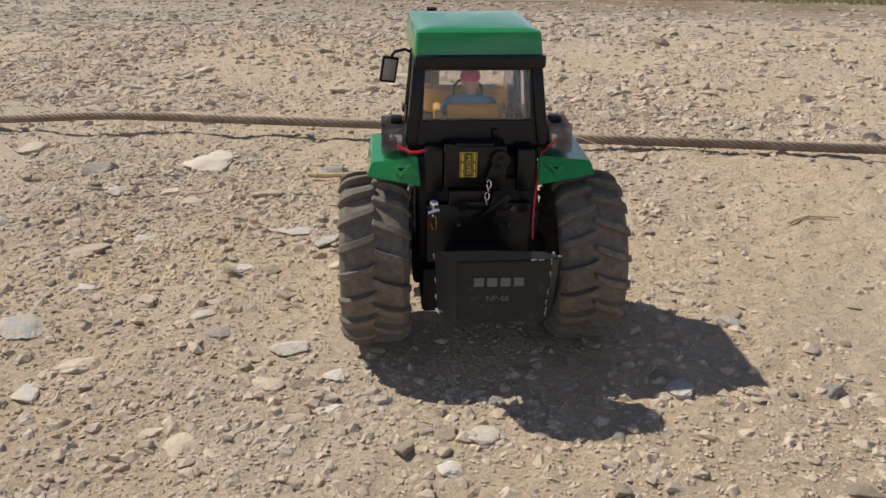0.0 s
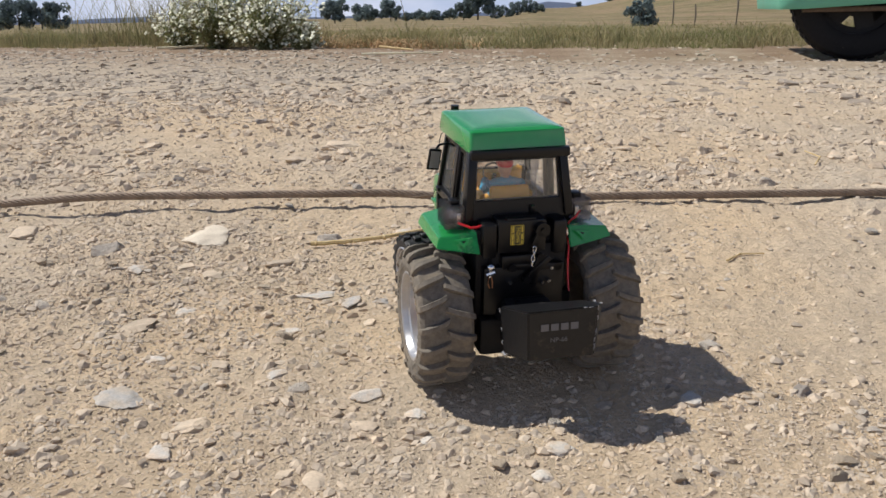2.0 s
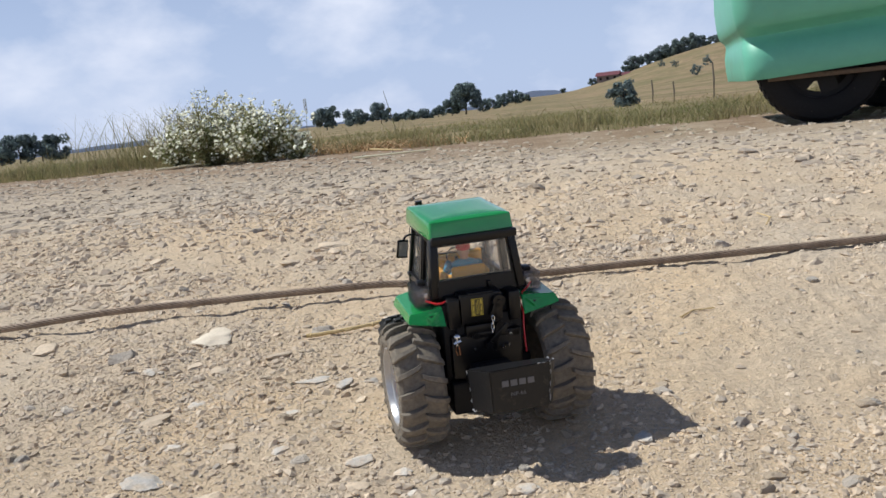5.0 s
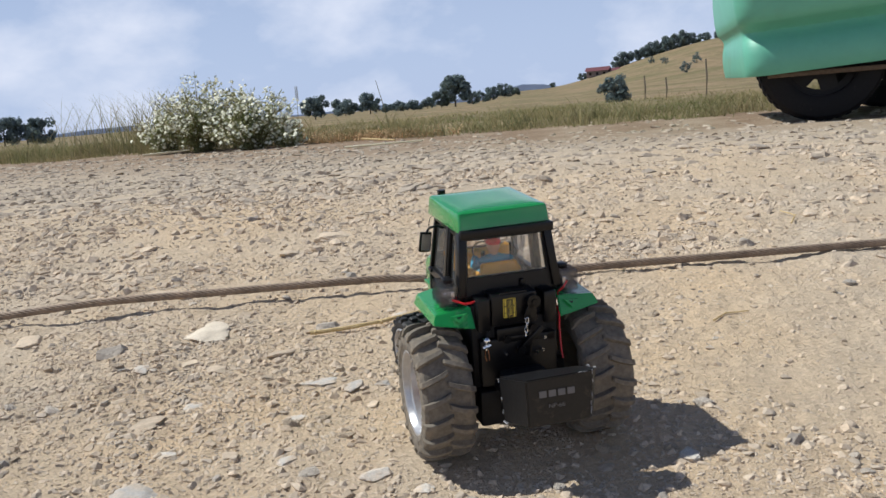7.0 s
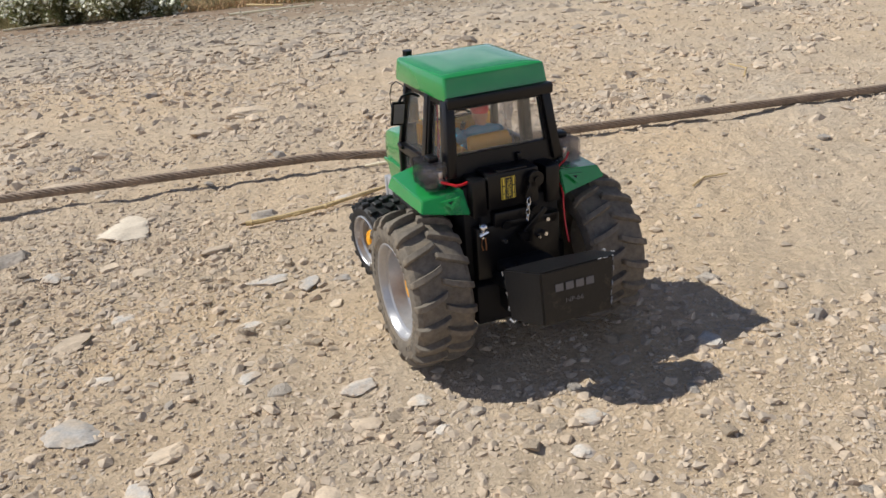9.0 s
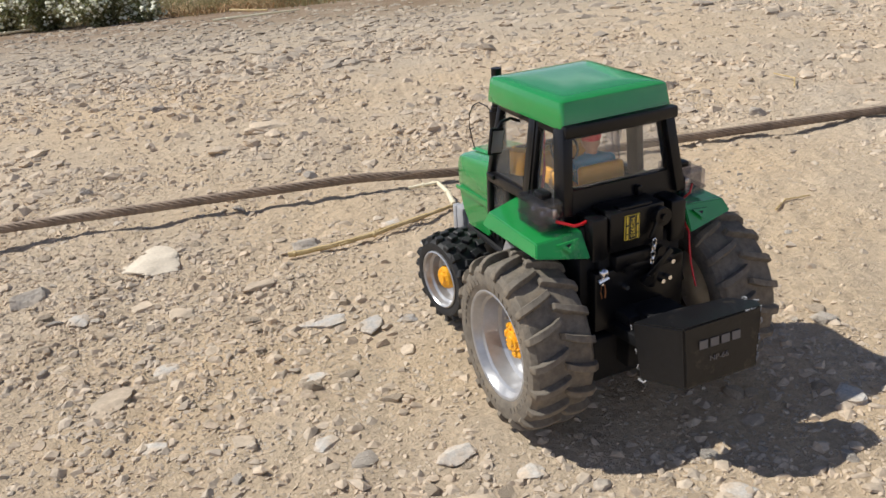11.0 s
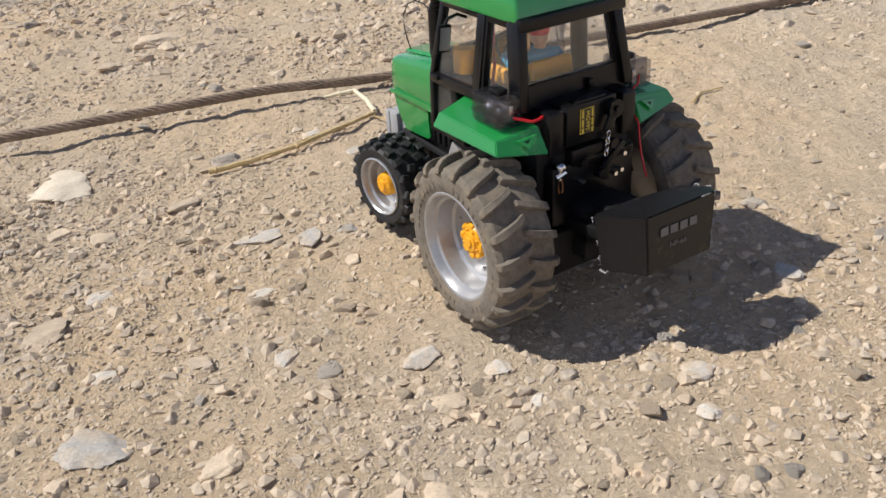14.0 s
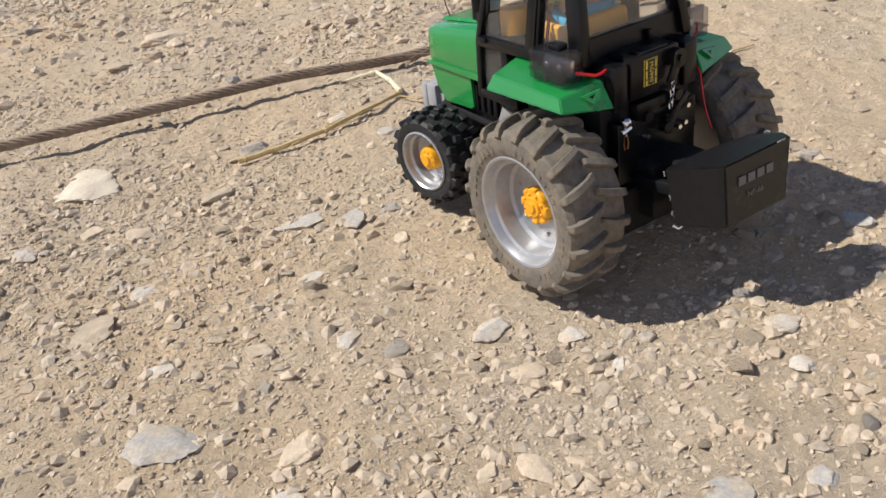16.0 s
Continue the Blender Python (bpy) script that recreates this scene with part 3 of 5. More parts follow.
def rear_wheel(side):
    """Tyre with slanting lugs, dished silver rim and yellow hub cap; side is -1 or 1."""
    bm = bmesh.new()
    lathe(bm, [(0.0405, 0.0215), (0.0415, 0.0238), (0.0455, 0.0255), (0.0510, 0.0260), (0.0560, 0.0250), (0.0592, 0.0215), (0.0603, 0.012), (0.0606, 0.0), (0.0603, -0.012),
               (0.0592, -0.0215), (0.0560, -0.0250), (0.0510, -0.0260), (0.0455, -0.0255), (0.0415, -0.0238), (0.0405, -0.0215), (0.0385, 0.0), (0.0405, 0.0215)], 72)
    tyre = part("rear_wheel", bm, M_RUBBER, tractor, "dust-coated rubber tyre with slanting lugs", 30)
    tyre.matrix_local = pose(-0.0715 if side < 0 else 0.0800, -0.004, 0.0605) @ Matrix.Diagonal((0.92, 0.952, 0.952, 1))
    count = 19
    for half in (-1, 1):
        bm = bmesh.new()
        rings = []
        for x, da, rt, w in ((-0.0015, 0.06, 0.0636, 0.084), (0.000, 0.055, 0.0655, 0.092), (0.006, 0.01, 0.0660, 0.096), (0.014, -0.030, 0.0658, 0.102), (0.0205, -0.058, 0.0645, 0.108), (0.0252, -0.075, 0.0612, 0.110), (0.0272, -0.083, 0.0565, 0.095)):
            low = min(rt - 0.004, 0.0585 if x < 0.02 else (0.057 if x < 0.024 else 0.0535))
            ring = []
            for dw, r in ((-0.5, low), (-0.40, rt - 0.0006), (-0.32, rt), (0.32, rt), (0.40, rt - 0.0006), (0.5, low)):
                b = da + dw * w
                xx = x - (0.0035 if r == low and x > 0.024 else 0.0)
                ring.append((half * xx, -r * math.cos(b), r * math.sin(b)))
            rings.append(ring)
        loft(bm, rings)
        first = part("tread_lug", bm, M_RUBBER, tyre, "", 30)
        for i in range(count):
            lug = first if i == 0 else new("tread_lug", first.data)
            lug.parent = tyre
            lug.matrix_local = pose(0, 0, 0, -360.0 * (i + (0.25 if half > 0 else -0.25)) / count, 0, 0)
    bm = bmesh.new()
    f = side
    lathe(bm, [(0.0418, f * 0.0225), (0.0420, f * 0.0238), (0.0408, f * 0.0243), (0.0392, f * 0.0236), (0.0375, f * 0.0205), (0.0366, f * 0.0180), (0.0345, f * 0.0165), (0.0338, f * 0.0100), (0.0330, f * 0.0045),
               (0.0305, f * 0.0025), (0.0200, f * 0.0015), (0.0120, f * 0.0015), (0.0001, f * 0.0015)], 64)
    for k in range(6):
        a = 2 * math.pi * k / 6 + 0.3
        ball(bm, (f * 0.002, 0.024 * math.cos(a), 0.024 * math.sin(a)), 0.0021, 1)
    part("rim", bm, M_SILVER, tyre, "dished silver rim", 30)
    bm = bmesh.new()
    lathe(bm, [(0.0001, f * 0.0125), (0.0035, f * 0.0125), (0.0040, f * 0.0112), (0.0070, f * 0.0112), (0.0075, f * 0.0095), (0.0118, f * 0.0090), (0.0128, f * 0.0075), (0.0128, f * 0.0015)], 32)
    for k in range(8):
        a = 2 * math.pi * k / 8
        cube(bm, (f * 0.0060, 0.0122 * math.cos(a), 0.0122 * math.sin(a)), (0.0075, 0.0034, 0.0060), 0.0012, Matrix.Rotation(a, 3, "X"))
        b = a + 0.39
        ball(bm, (f * 0.0098, 0.0093 * math.cos(b), 0.0093 * math.sin(b)), 0.0013, 1)
    part("hub_cap", bm, M_YELLOW, tyre, "bright yellow hub cap", 30)
    bm = bmesh.new()
    rng = np.random.default_rng(5)
    for k in range(46):
        if k % 23 in (9, 10, 11, 20, 21, 22):
            continue
        a = 2 * math.pi * k / 46
        cube(bm, (f * 0.0258, 0.0478 * math.cos(a), 0.0478 * math.sin(a)), (0.0008, 0.0040, 0.0030 + 0.001 * rng.uniform()), 0, Matrix.Rotation(a, 3, "X"))
    tagged(part("sidewall_lettering", bm, M_RUBBER, tyre, "raised unreadable lettering"), kind="stuff")


rear_wheel(-1)
rear_wheel(1)


def front_wheel(side):
    bm = bmesh.new()
    lathe(bm, [(0.0300, 0.0135), (0.0312, 0.0155), (0.0350, 0.0168), (0.0400, 0.0165), (0.0428, 0.0145), (0.0440, 0.009), (0.0442, 0.0), (0.0440, -0.009), (0.0428, -0.0145), (0.0400, -0.0165),
               (0.0350, -0.0168), (0.0312, -0.0155), (0.0300, -0.0135), (0.0290, 0.0), (0.0300, 0.0135)], 56)
    tyre = part("front_wheel", bm, M_RUBBER_F, tractor, "black rubber tyre with knobbly tread", 30)
    tyre.matrix_local = pose(side * 0.0505, 0.155, 0.0400, 0, 0, 8) @ Matrix.Diagonal((1.10, 0.82, 0.82, 1))
    rng = np.random.default_rng(3)
    for row, (x, w) in enumerate(((-0.0128, 0.0068), (-0.0050, 0.0070), (0.0040, 0.0070), (0.0125, 0.0068))):
        bm = bmesh.new()
        cube(bm, (0, 0, 0), (w, 0.0078, 0.0085), 0.0009, None, 1)
        first = part("tread_knob", bm, M_RUBBER_F, tyre, "", 30)
        for k in range(17):
            knob = first if k == 0 else new("tread_knob", first.data)
            knob.parent = tyre
            a = 2 * math.pi * (k + 0.5 * (row % 2) + rng.uniform(-0.08, 0.08)) / 17
            r = 0.0444 if abs(x) < 0.01 else 0.0425
            knob.matrix_local = Matrix.Translation((x, -r * math.sin(a), r * math.cos(a))) @ (Matrix.Rotation(a, 4, "X") @ Matrix.Rotation(rng.uniform(-0.5, 0.5), 4, "Z"))
    f = side
    bm = bmesh.new()
    lathe(bm, [(0.0308, f * 0.0150), (0.0312, f * 0.0166), (0.0298, f * 0.0172), (0.0285, f * 0.0160), (0.0275, f * 0.0120), (0.0250, f * 0.0105), (0.0246, f * 0.0045), (0.0220, f * 0.0030), (0.0120, f * 0.0025), (0.0001, f * 0.0025)], 48)
    part("rim", bm, M_SILVER, tyre, "silver rim", 30)
    bm = bmesh.new()
    lathe(bm, [(0.0001, f * 0.0145), (0.0050, f * 0.0145), (0.0058, f * 0.0130), (0.0108, f * 0.0122), (0.0122, f * 0.0100), (0.0126, f * 0.0025)], 28)
    for k in range(10):
        a = 2 * math.pi * k / 10
        ball(bm, (f * 0.0122, 0.0086 * math.cos(a), 0.0086 * math.sin(a)), 0.0013, 1)
    part("hub_cap", bm, M_YELLOW, tyre, "bright yellow hub cap", 30)


front_wheel(-1)
front_wheel(1)

# chassis and rear works
bm = bmesh.new()
cube(bm, (0, 0.075, 0.062), (0.040, 0.26, 0.034), 0.003)
part("chassis_beam", bm, M_BLACK_MATT, tractor)
# The block at z 0.050 is added to darken the gap between the wheels.
for nm, c, size in (("axle_housing", (0.004, -0.003, 0.0610), (0.096, 0.030, 0.034)), ("rear_body", (0, 0.012, 0.100), (0.082, 0.080, 0.090)), ("gearbox", (0, -0.022, 0.088), (0.058, 0.022, 0.085)), ("transmission_case", (0, -0.004, 0.050), (0.078, 0.075, 0.034)), ("tow_block", (0, -0.040, 0.070), (0.040, 0.030, 0.030))):
    bm = bmesh.new()
    cube(bm, c, size, 0.003)
    part(nm, bm, M_BLACK_MATT, tractor)
for x in (-0.021, 0.021):
    bm = bmesh.new()
    bar(bm, (x, -0.030, 0.070), (x * 1.1, -0.082, 0.078), 0.006, 0.008, bevel=0.001)
    part("lower_link", bm, M_BLACK_MATT, tractor)
bm = bmesh.new()
cube(bm, (0, 0.150, 0.090), (0.044, 0.110, 0.062), 0.003)
for k in range(4):
    cube(bm, (-0.0235, 0.118 + 0.009 * k, 0.098), (0.004, 0.005, 0.022), 0.001)
    cube(bm, (0.0235, 0.118 + 0.009 * k, 0.098), (0.004, 0.005, 0.022), 0.001)
for x in (-0.024, 0.024):
    tube(bm, [(x, 0.112, 0.078), (x, 0.20, 0.080)], 0.003, 8)
part("engine_block", bm, M_BLACK_MATT, tractor)
bm = bmesh.new()
bar(bm, (-0.048, 0.172, 0.0405), (0.048, 0.172, 0.0405), 0.014, 0.012, bevel=0.002)
for x in (-0.038, 0.038):
    cube(bm, (x * 0.9, 0.172, 0.044), (0.008, 0.016, 0.026), 0.002)
bar(bm, (-0.034, 0.156, 0.042), (0.034, 0.156, 0.042), 0.004, 0.004)
part("front_axle", bm, M_BLACK_MATT, tractor)
bm = bmesh.new()
cube(bm, (0, 0.221, 0.091), (0.050, 0.016, 0.028), 0.003)
weight = part("front_weight", bm, M_GREY, tractor, "grey plastic front weight block")
for k in range(6):
    bm = bmesh.new()
    cube(bm, (-0.022 + 0.0088 * k, 0.231, 0.089), (0.0072, 0.008, 0.030), 0.0015)
    part("weight_plate", bm, M_GREY, weight)
bm = bmesh.new()
cube(bm, (0, 0.205, 0.088), (0.040, 0.02, 0.018), 0.002)
part("weight_bracket", bm, M_GREY, weight)
for side in (-1, 1):
    bm = bmesh.new()
    bar(bm, (side * 0.043, 0.070, 0.098), (side * 0.052, 0.092, 0.040), 0.018, 0.0025, up=(1, 0, 0))
    cube(bm, (side * 0.056, 0.097, 0.030), (0.016, 0.020, 0.0025), 0.0008)
    bar(bm, (side * 0.052, 0.092, 0.042), (side * 0.056, 0.098, 0.022), 0.018, 0.0025, up=(1, 0, 0))
    part("step", bm, M_SILVER, tractor, "thin silver sheet step")

# bonnet
def hood_ring(y, half, top, low, mid):
    return [(-half * 0.93, y, low), (-half, y, mid), (-half, y, top - 0.008), (-half * 0.93, y, top - 0.002), (-half * 0.80, y, top), (0, y, top + 0.0012),
            (half * 0.80, y, top), (half * 0.93, y, top - 0.002), (half, y, top - 0.008), (half, y, mid), (half * 0.93, y, low)]


bm = bmesh.new()
loft(bm, [hood_ring(0.104, 0.0305, 0.1640, 0.121, 0.126), hood_ring(0.150, 0.0302, 0.1590, 0.1205, 0.125), hood_ring(0.196, 0.0295, 0.1535, 0.120, 0.124), hood_ring(0.206, 0.0288, 0.1505, 0.120, 0.124), hood_ring(0.2095, 0.0270, 0.1440, 0.121, 0.125)])
hood = part("bonnet", bm, M_GREEN, tractor, "glossy green plastic bonnet", 32)
bm = bmesh.new()
solid(bm, [(-0.0195, 0.110, 0.1640), (0.0195, 0.110, 0.1640), (0.0175, 0.200, 0.1545), (-0.0175, 0.200, 0.1545)], [(-0.0175, 0.112, 0.1668), (0.0175, 0.112, 0.1668), (0.0158, 0.196, 0.1572), (-0.0158, 0.196, 0.1572)])
part("raised_panel", bm, M_GREEN, hood)
for side in (-1, 1):
    bm = bmesh.new()
    x0, x1 = side * 0.0285, side * 0.0255
    out = [(0.146, 0.1195), (0.146, 0.0925), (0.150, 0.0900), (0.190, 0.0880), (0.202, 0.1000), (0.2075, 0.1195)]
    solid(bm, [(x0 if z > 0.1 else x0 * 0.96, y, z) for y, z in out], [(x1, y, z) for y, z in out])
    part("side_panel", bm, M_GREEN, hood)
    bm = bmesh.new()
    out = [(0.108, 0.1265), (0.108, 0.1200), (0.2085, 0.1200), (0.2090, 0.1225)]
    solid(bm, [(side * 0.0311, y, z) for y, z in out], [(side * 0.0290, y, z) for y, z in out])
    part("crease_strip", bm, M_GREEN, hood)
bm = bmesh.new()
cube(bm, (0, 0.2035, 0.108), (0.050, 0.006, 0.034), 0.002)
for k in range(6):
    cube(bm, (0, 0.2068, 0.095 + 0.005 * k), (0.044, 0.002, 0.002))
part("grille", bm, M_BLACK, hood)

# exhaust with its loop of wire
bm = bmesh.new()
tube(bm, [(-0.0240, 0.129, 0.160), (-0.0240, 0.1285, 0.1955)], 0.0066, 16)
tube(bm, [(-0.0240, 0.1285, 0.1955), (-0.0240, 0.1285, 0.1985)], 0.0052, 16)
tube(bm, [(-0.0240, 0.1285, 0.198), (-0.0240, 0.1275, 0.2285)], 0.0041, 16)
exhaust = part("exhaust_pipe", bm, M_BLACK, tractor)
bm = bmesh.new()
tube(bm, [(-0.0262, 0.131 + 0.0, 0.196), (-0.027, 0.142, 0.2005), (-0.028, 0.155, 0.2015), (-0.029, 0.166, 0.197), (-0.0295, 0.173, 0.188), (-0.0295, 0.174, 0.178), (-0.029, 0.171, 0.168), (-0.028, 0.168, 0.160)], 0.0005, 6)
part("aerial_wire", bm, M_BLACK, tractor)

# fenders
for side in (-1, 1):
    s = side
    bm = bmesh.new()
    o = 0.005 if s > 0 else 0.0
    A, B, C, D = (s * 0.041, -0.030, 0.1440), (s * (0.0725 + o), -0.0262, 0.1398), (s * (0.0730 + o), 0.044, 0.1408), (s * 0.041, 0.056, 0.1440)
    A2, B2, C2, D2 = (s * 0.040, -0.0400, 0.1275), (s * (0.0755 + o), -0.0315, 0.1320), (s * (0.0755 + o), 0.0500, 0.1300), (s * 0.046, 0.080, 0.1120)
    vs = {k: bm.verts.new(p) for k, p in zip("ABCDabcd", (A, B, C, D, A2, B2, C2, D2))}
    faces = [bm.faces.new([vs[c] for c in q]) for q in ("ABCD", "BbcC", "AabB", "DCcd")]
    bmesh.ops.recalc_face_normals(bm, faces=faces)
    if faces[0].normal.z < 0:
        bmesh.ops.reverse_faces(bm, faces=faces)
    bmesh.ops.solidify(bm, geom=faces, thickness=0.0028)
    bmesh.ops.bevel(bm, geom=[e for e in bm.edges if e.calc_face_angle(0) > 0.3], offset=0.0007, segments=2, affect="EDGES")
    fender = part("fender", bm, M_GREEN, tractor, "glossy green plastic fender", 30)
    bm = bmesh.new()
    tri = [(0.0455, 0.1405), (0.0600, 0.1385), (0.0530, 0.1330)]
    inner = [(0.0500, 0.1386), (0.0552, 0.1378), (0.0528, 0.1361)]
    yy = lambda x: -0.0400 + (abs(x) - 0.040) * 0.215 - 0.0012

    def on_back(p, lift):
        x, z = p
        k = (z - 0.129) / 0.0135
        return (s * x, yy(x) + 0.0085 * k - lift, z)

    for i in range(3):
        j = (i + 1) % 3
        solid(bm, [on_back(tri[i], 0.0), on_back(tri[j], 0.0), on_back(inner[j], 0.0), on_back(inner[i], 0.0)], [on_back(tri[i], 0.0012), on_back(tri[j], 0.0012), on_back(inner[j], 0.0012), on_back(inner[i], 0.0012)])
    part("bracket", bm, M_GREEN, fender)
    bm = bmesh.new()
    solid(bm, [on_back(p, 0.0) for p in inner], [on_back(p, 0.0009) for p in inner])
    part("bracket_hole", bm, M_BLACK, fender)
    # lamp box
    bm = bmesh.new()
    cube(bm, (s * 0.0570, -0.005, 0.1532), (0.0165, 0.034, 0.0195), 0.0016)
    lamp = part("lamp_box", bm, M_SMOKE, tractor, "clear smoked plastic lamp box")
    bm = bmesh.new()
    for yk in (-0.0165, -0.005, 0.0065):
        cube(bm, (s * 0.0570, yk, 0.1535), (0.0168, 0.0012, 0.0200))
    cube(bm, (s * 0.0570, -0.005, 0.1500), (0.0170, 0.0345, 0.0012))
    part("lamp_rib", bm, M_SMOKE, lamp)
    bm = bmesh.new()
    for yk in (-0.011, 0.001):
        ball(bm, (s * 0.057, yk, 0.152), 0.0035, 2)
    cube(bm, (s * 0.0530, -0.005, 0.151), (0.004, 0.026, 0.012), 0.001)
    part("bulb", bm, M_CHROME, lamp)
    bm = bmesh.new()
    cube(bm, (s * 0.0550, -0.006, 0.1645), (0.008, 0.011, 0.0045), 0.0012)
    part("lamp_cap", bm, M_BLACK, lamp)

# cab
CAB_L = 0.0455
bm = bmesh.new()
for s in (-1, 1):
    rb, rt, at, ab, al = (s * 0.0450, -0.0155, 0.150), (s * 0.0395, -0.0060, 0.206), (s * 0.0385, 0.0860, 0.206), (s * 0.0440, 0.1010, 0.148), (s * 0.0440, 0.1040, 0.104)
    bar(bm, rb, rt, 0.0075, 0.013, (0, 1, 0), 0.0012)
    bar(bm, at, ab, 0.0060, 0.006, (0, 1, 0), 0.0012)
    bar(bm, ab, al, 0.0060, 0.006, (0, 1, 0), 0.0012)
    bar(bm, (s * 0.0445, 0.0340, 0.150), (s * 0.0392, 0.0300, 0.206), 0.0150, 0.006, (1, 0, 0), 0.0012)
    bar(bm, (s * 0.0470, 0.0300, 0.152), (s * 0.0418, 0.0265, 0.205), 0.0020, 0.003, (1, 0, 0), 0.0006)
    bar(bm, (s * 0.0395, -0.008, 0.2055), (s * 0.0388, 0.088, 0.2055), 0.006, 0.009, bevel=0.001)
    bar(bm, (s * 0.0440, 0.103, 0.1475), (s * 0.0448, -0.016, 0.1500), 0.006, 0.008, bevel=0.001)
    bar(bm, (s * 0.0440, 0.104, 0.1080), (s * 0.0440, 0.055, 0.1080), 0.006, 0.007, bevel=0.001)
    bar(bm, (s * 0.0442, 0.0700, 0.150), (s * 0.0442, 0.0650, 0.108), 0.008, 0.005, (1, 0, 0), 0.001)
    # door handle and seam
    cube(bm, (s * 0.0475, 0.094, 0.1495), (0.003, 0.012, 0.004), 0.001)
bar(bm, (-0.039, 0.086, 0.2055), (0.039, 0.086, 0.2055), 0.006, 0.009, bevel=0.001)
bar(bm, (-0.044, 0.102, 0.1620), (0.044, 0.102, 0.1620), 0.006, 0.008, bevel=0.001)
cube(bm, (0, 0.102, 0.132), (0.086, 0.004, 0.056), 0.001)
part("cab_frame", bm, M_BLACK, tractor)
# rear wall of the cab, an opening for the window
bm = bmesh.new()
outer = [(-0.0485, -0.0175, 0.1495), (0.0485, -0.0175, 0.1495), (0.0430, -0.0085, 0.2060), (-0.0430, -0.0085, 0.2060)]
inner = [(-0.0375, -0.0150, 0.1652), (0.0375, -0.0150, 0.1652), (0.0352, -0.0096, 0.1985), (-0.0352, -0.0096, 0.1985)]
shift = Vector((0, 0.005, 0.0008))
loft(bm, [[Vector(p) for p in outer], [Vector(p) for p in inner], [Vector(p) + shift for p in inner], [Vector(p) + shift for p in outer], [Vector(p) for p in outer]], caps=False)
bmesh.ops.remove_doubles(bm, verts=bm.verts, dist=1e-6)
part("rear_wall", bm, M_BLACK, tractor)
bm = bmesh.new()
bar(bm, (-0.0425, -0.0105, 0.2048), (0.0455, -0.0105, 0.2048), 0.0090, 0.0085, bevel=0.0018)
part("window_rail", bm, M_BLACK, tractor)
bm = bmesh.new()
cube(bm, (0.012, -0.0185, 0.157), (0.004, 0.004, 0.007), 0.0008)
part("latch", bm, M_BLACK, tractor)


def pane(pts, thick, name="window_pane"):
    bm = bmesh.new()
    t = Vector(thick)
    solid(bm, [Vector(p) for p in pts], [Vector(p) + t for p in pts])
    ob = part(name, bm, M_GLASS, tractor, "clear dusty plastic window")
    ob.visible_shadow = False
    return ob


pane([Vector(p) + Vector((0, 0.002, 0)) for p in [(-0.0385, -0.0152, 0.1645), (0.0385, -0.0152, 0.1645), (0.0360, -0.0094, 0.1995), (-0.0360, -0.0094, 0.1995)]], (0, 0.0008, 0))
for s in (-1, 1):
    pane([(s * 0.0435, 0.0985, 0.150), (s * 0.0440, 0.0370, 0.1515), (s * 0.0395, 0.0340, 0.2020), (s * 0.0390, 0.0850, 0.2020)], (-s * 0.0008, 0, 0))
    pane([(s * 0.0440, 0.0300, 0.1520), (s * 0.0446, -0.0130, 0.1530), (s * 0.0400, -0.0050, 0.2020), (s * 0.0395, 0.0270, 0.2020)], (-s * 0.0008, 0, 0))
    pane([(s * 0.0440, 0.1010, 0.1450), (s * 0.0440, 0.0700, 0.1450), (s * 0.0440, 0.0670, 0.1110), (s * 0.0440, 0.1010, 0.1110)], (-s * 0.0008, 0, 0))
pane([(-0.040, 0.1005, 0.165), (0.040, 0.1005, 0.165), (0.0365, 0.0870, 0.2010), (-0.0365, 0.0870, 0.2010)], (0, -0.0008, 0))


def roof_ring(z, hx, y0, y1, r):
    out = []
    for cx, cy, a0 in ((hx - r, y0 + r, -90), (hx - r, y1 - r, 0), (-hx + r, y1 - r, 90), (-hx + r, y0 + r, 180)):
        for k in range(5):
            a = radians(a0 + 22.5 * k)
            out.append((cx + r * math.cos(a), cy + r * math.sin(a), z))
    return out


bm = bmesh.new()
loft(bm, [roof_ring(0.2045, 0.0405, -0.0065, 0.0975, 0.003), roof_ring(0.2045, 0.0432, -0.0095, 0.1010, 0.003), roof_ring(0.2062, 0.0436, -0.0100, 0.1014, 0.003), roof_ring(0.2205, 0.0424, -0.0068, 0.0990, 0.003),
          roof_ring(0.2218, 0.0420, -0.0062, 0.0984, 0.003), roof_ring(0.2226, 0.0410, -0.0050, 0.0970, 0.004), roof_ring(0.2236, 0.0330, 0.0040, 0.0880, 0.008), roof_ring(0.2244, 0.0180, 0.0180, 0.0740, 0.008)])
put(part("roof", bm, M_GREEN, tractor, "glossy green plastic cab roof", 28), 0.0006, 0, 0.0012, 0, 0, 1.5)

# mirror
bm = bmesh.new()
tube(bm, [(-0.0400, 0.0560, 0.1985), (-0.0470, 0.0565, 0.2015), (-0.0545, 0.0565, 0.2000), (-0.0578, 0.0560, 0.1955)], 0.0012, 6)
turn = Matrix.Rotation(radians(9), 3, "Y") @ Matrix.Rotation(radians(12), 3, "Z")
cube(bm, (-0.0590, 0.0565, 0.1870), (0.0125, 0.0030, 0.0195), 0.0014, turn)
mirror = part("wing_mirror", bm, M_BLACK, tractor)
bm = bmesh.new()
cube(bm, Vector((-0.0590, 0.0565, 0.1870)) + turn @ Vector((0, -0.0016, 0)), (0.0092, 0.0006, 0.0155), 0, turn)
part("mirror_face", bm, M_MIRROR, mirror)

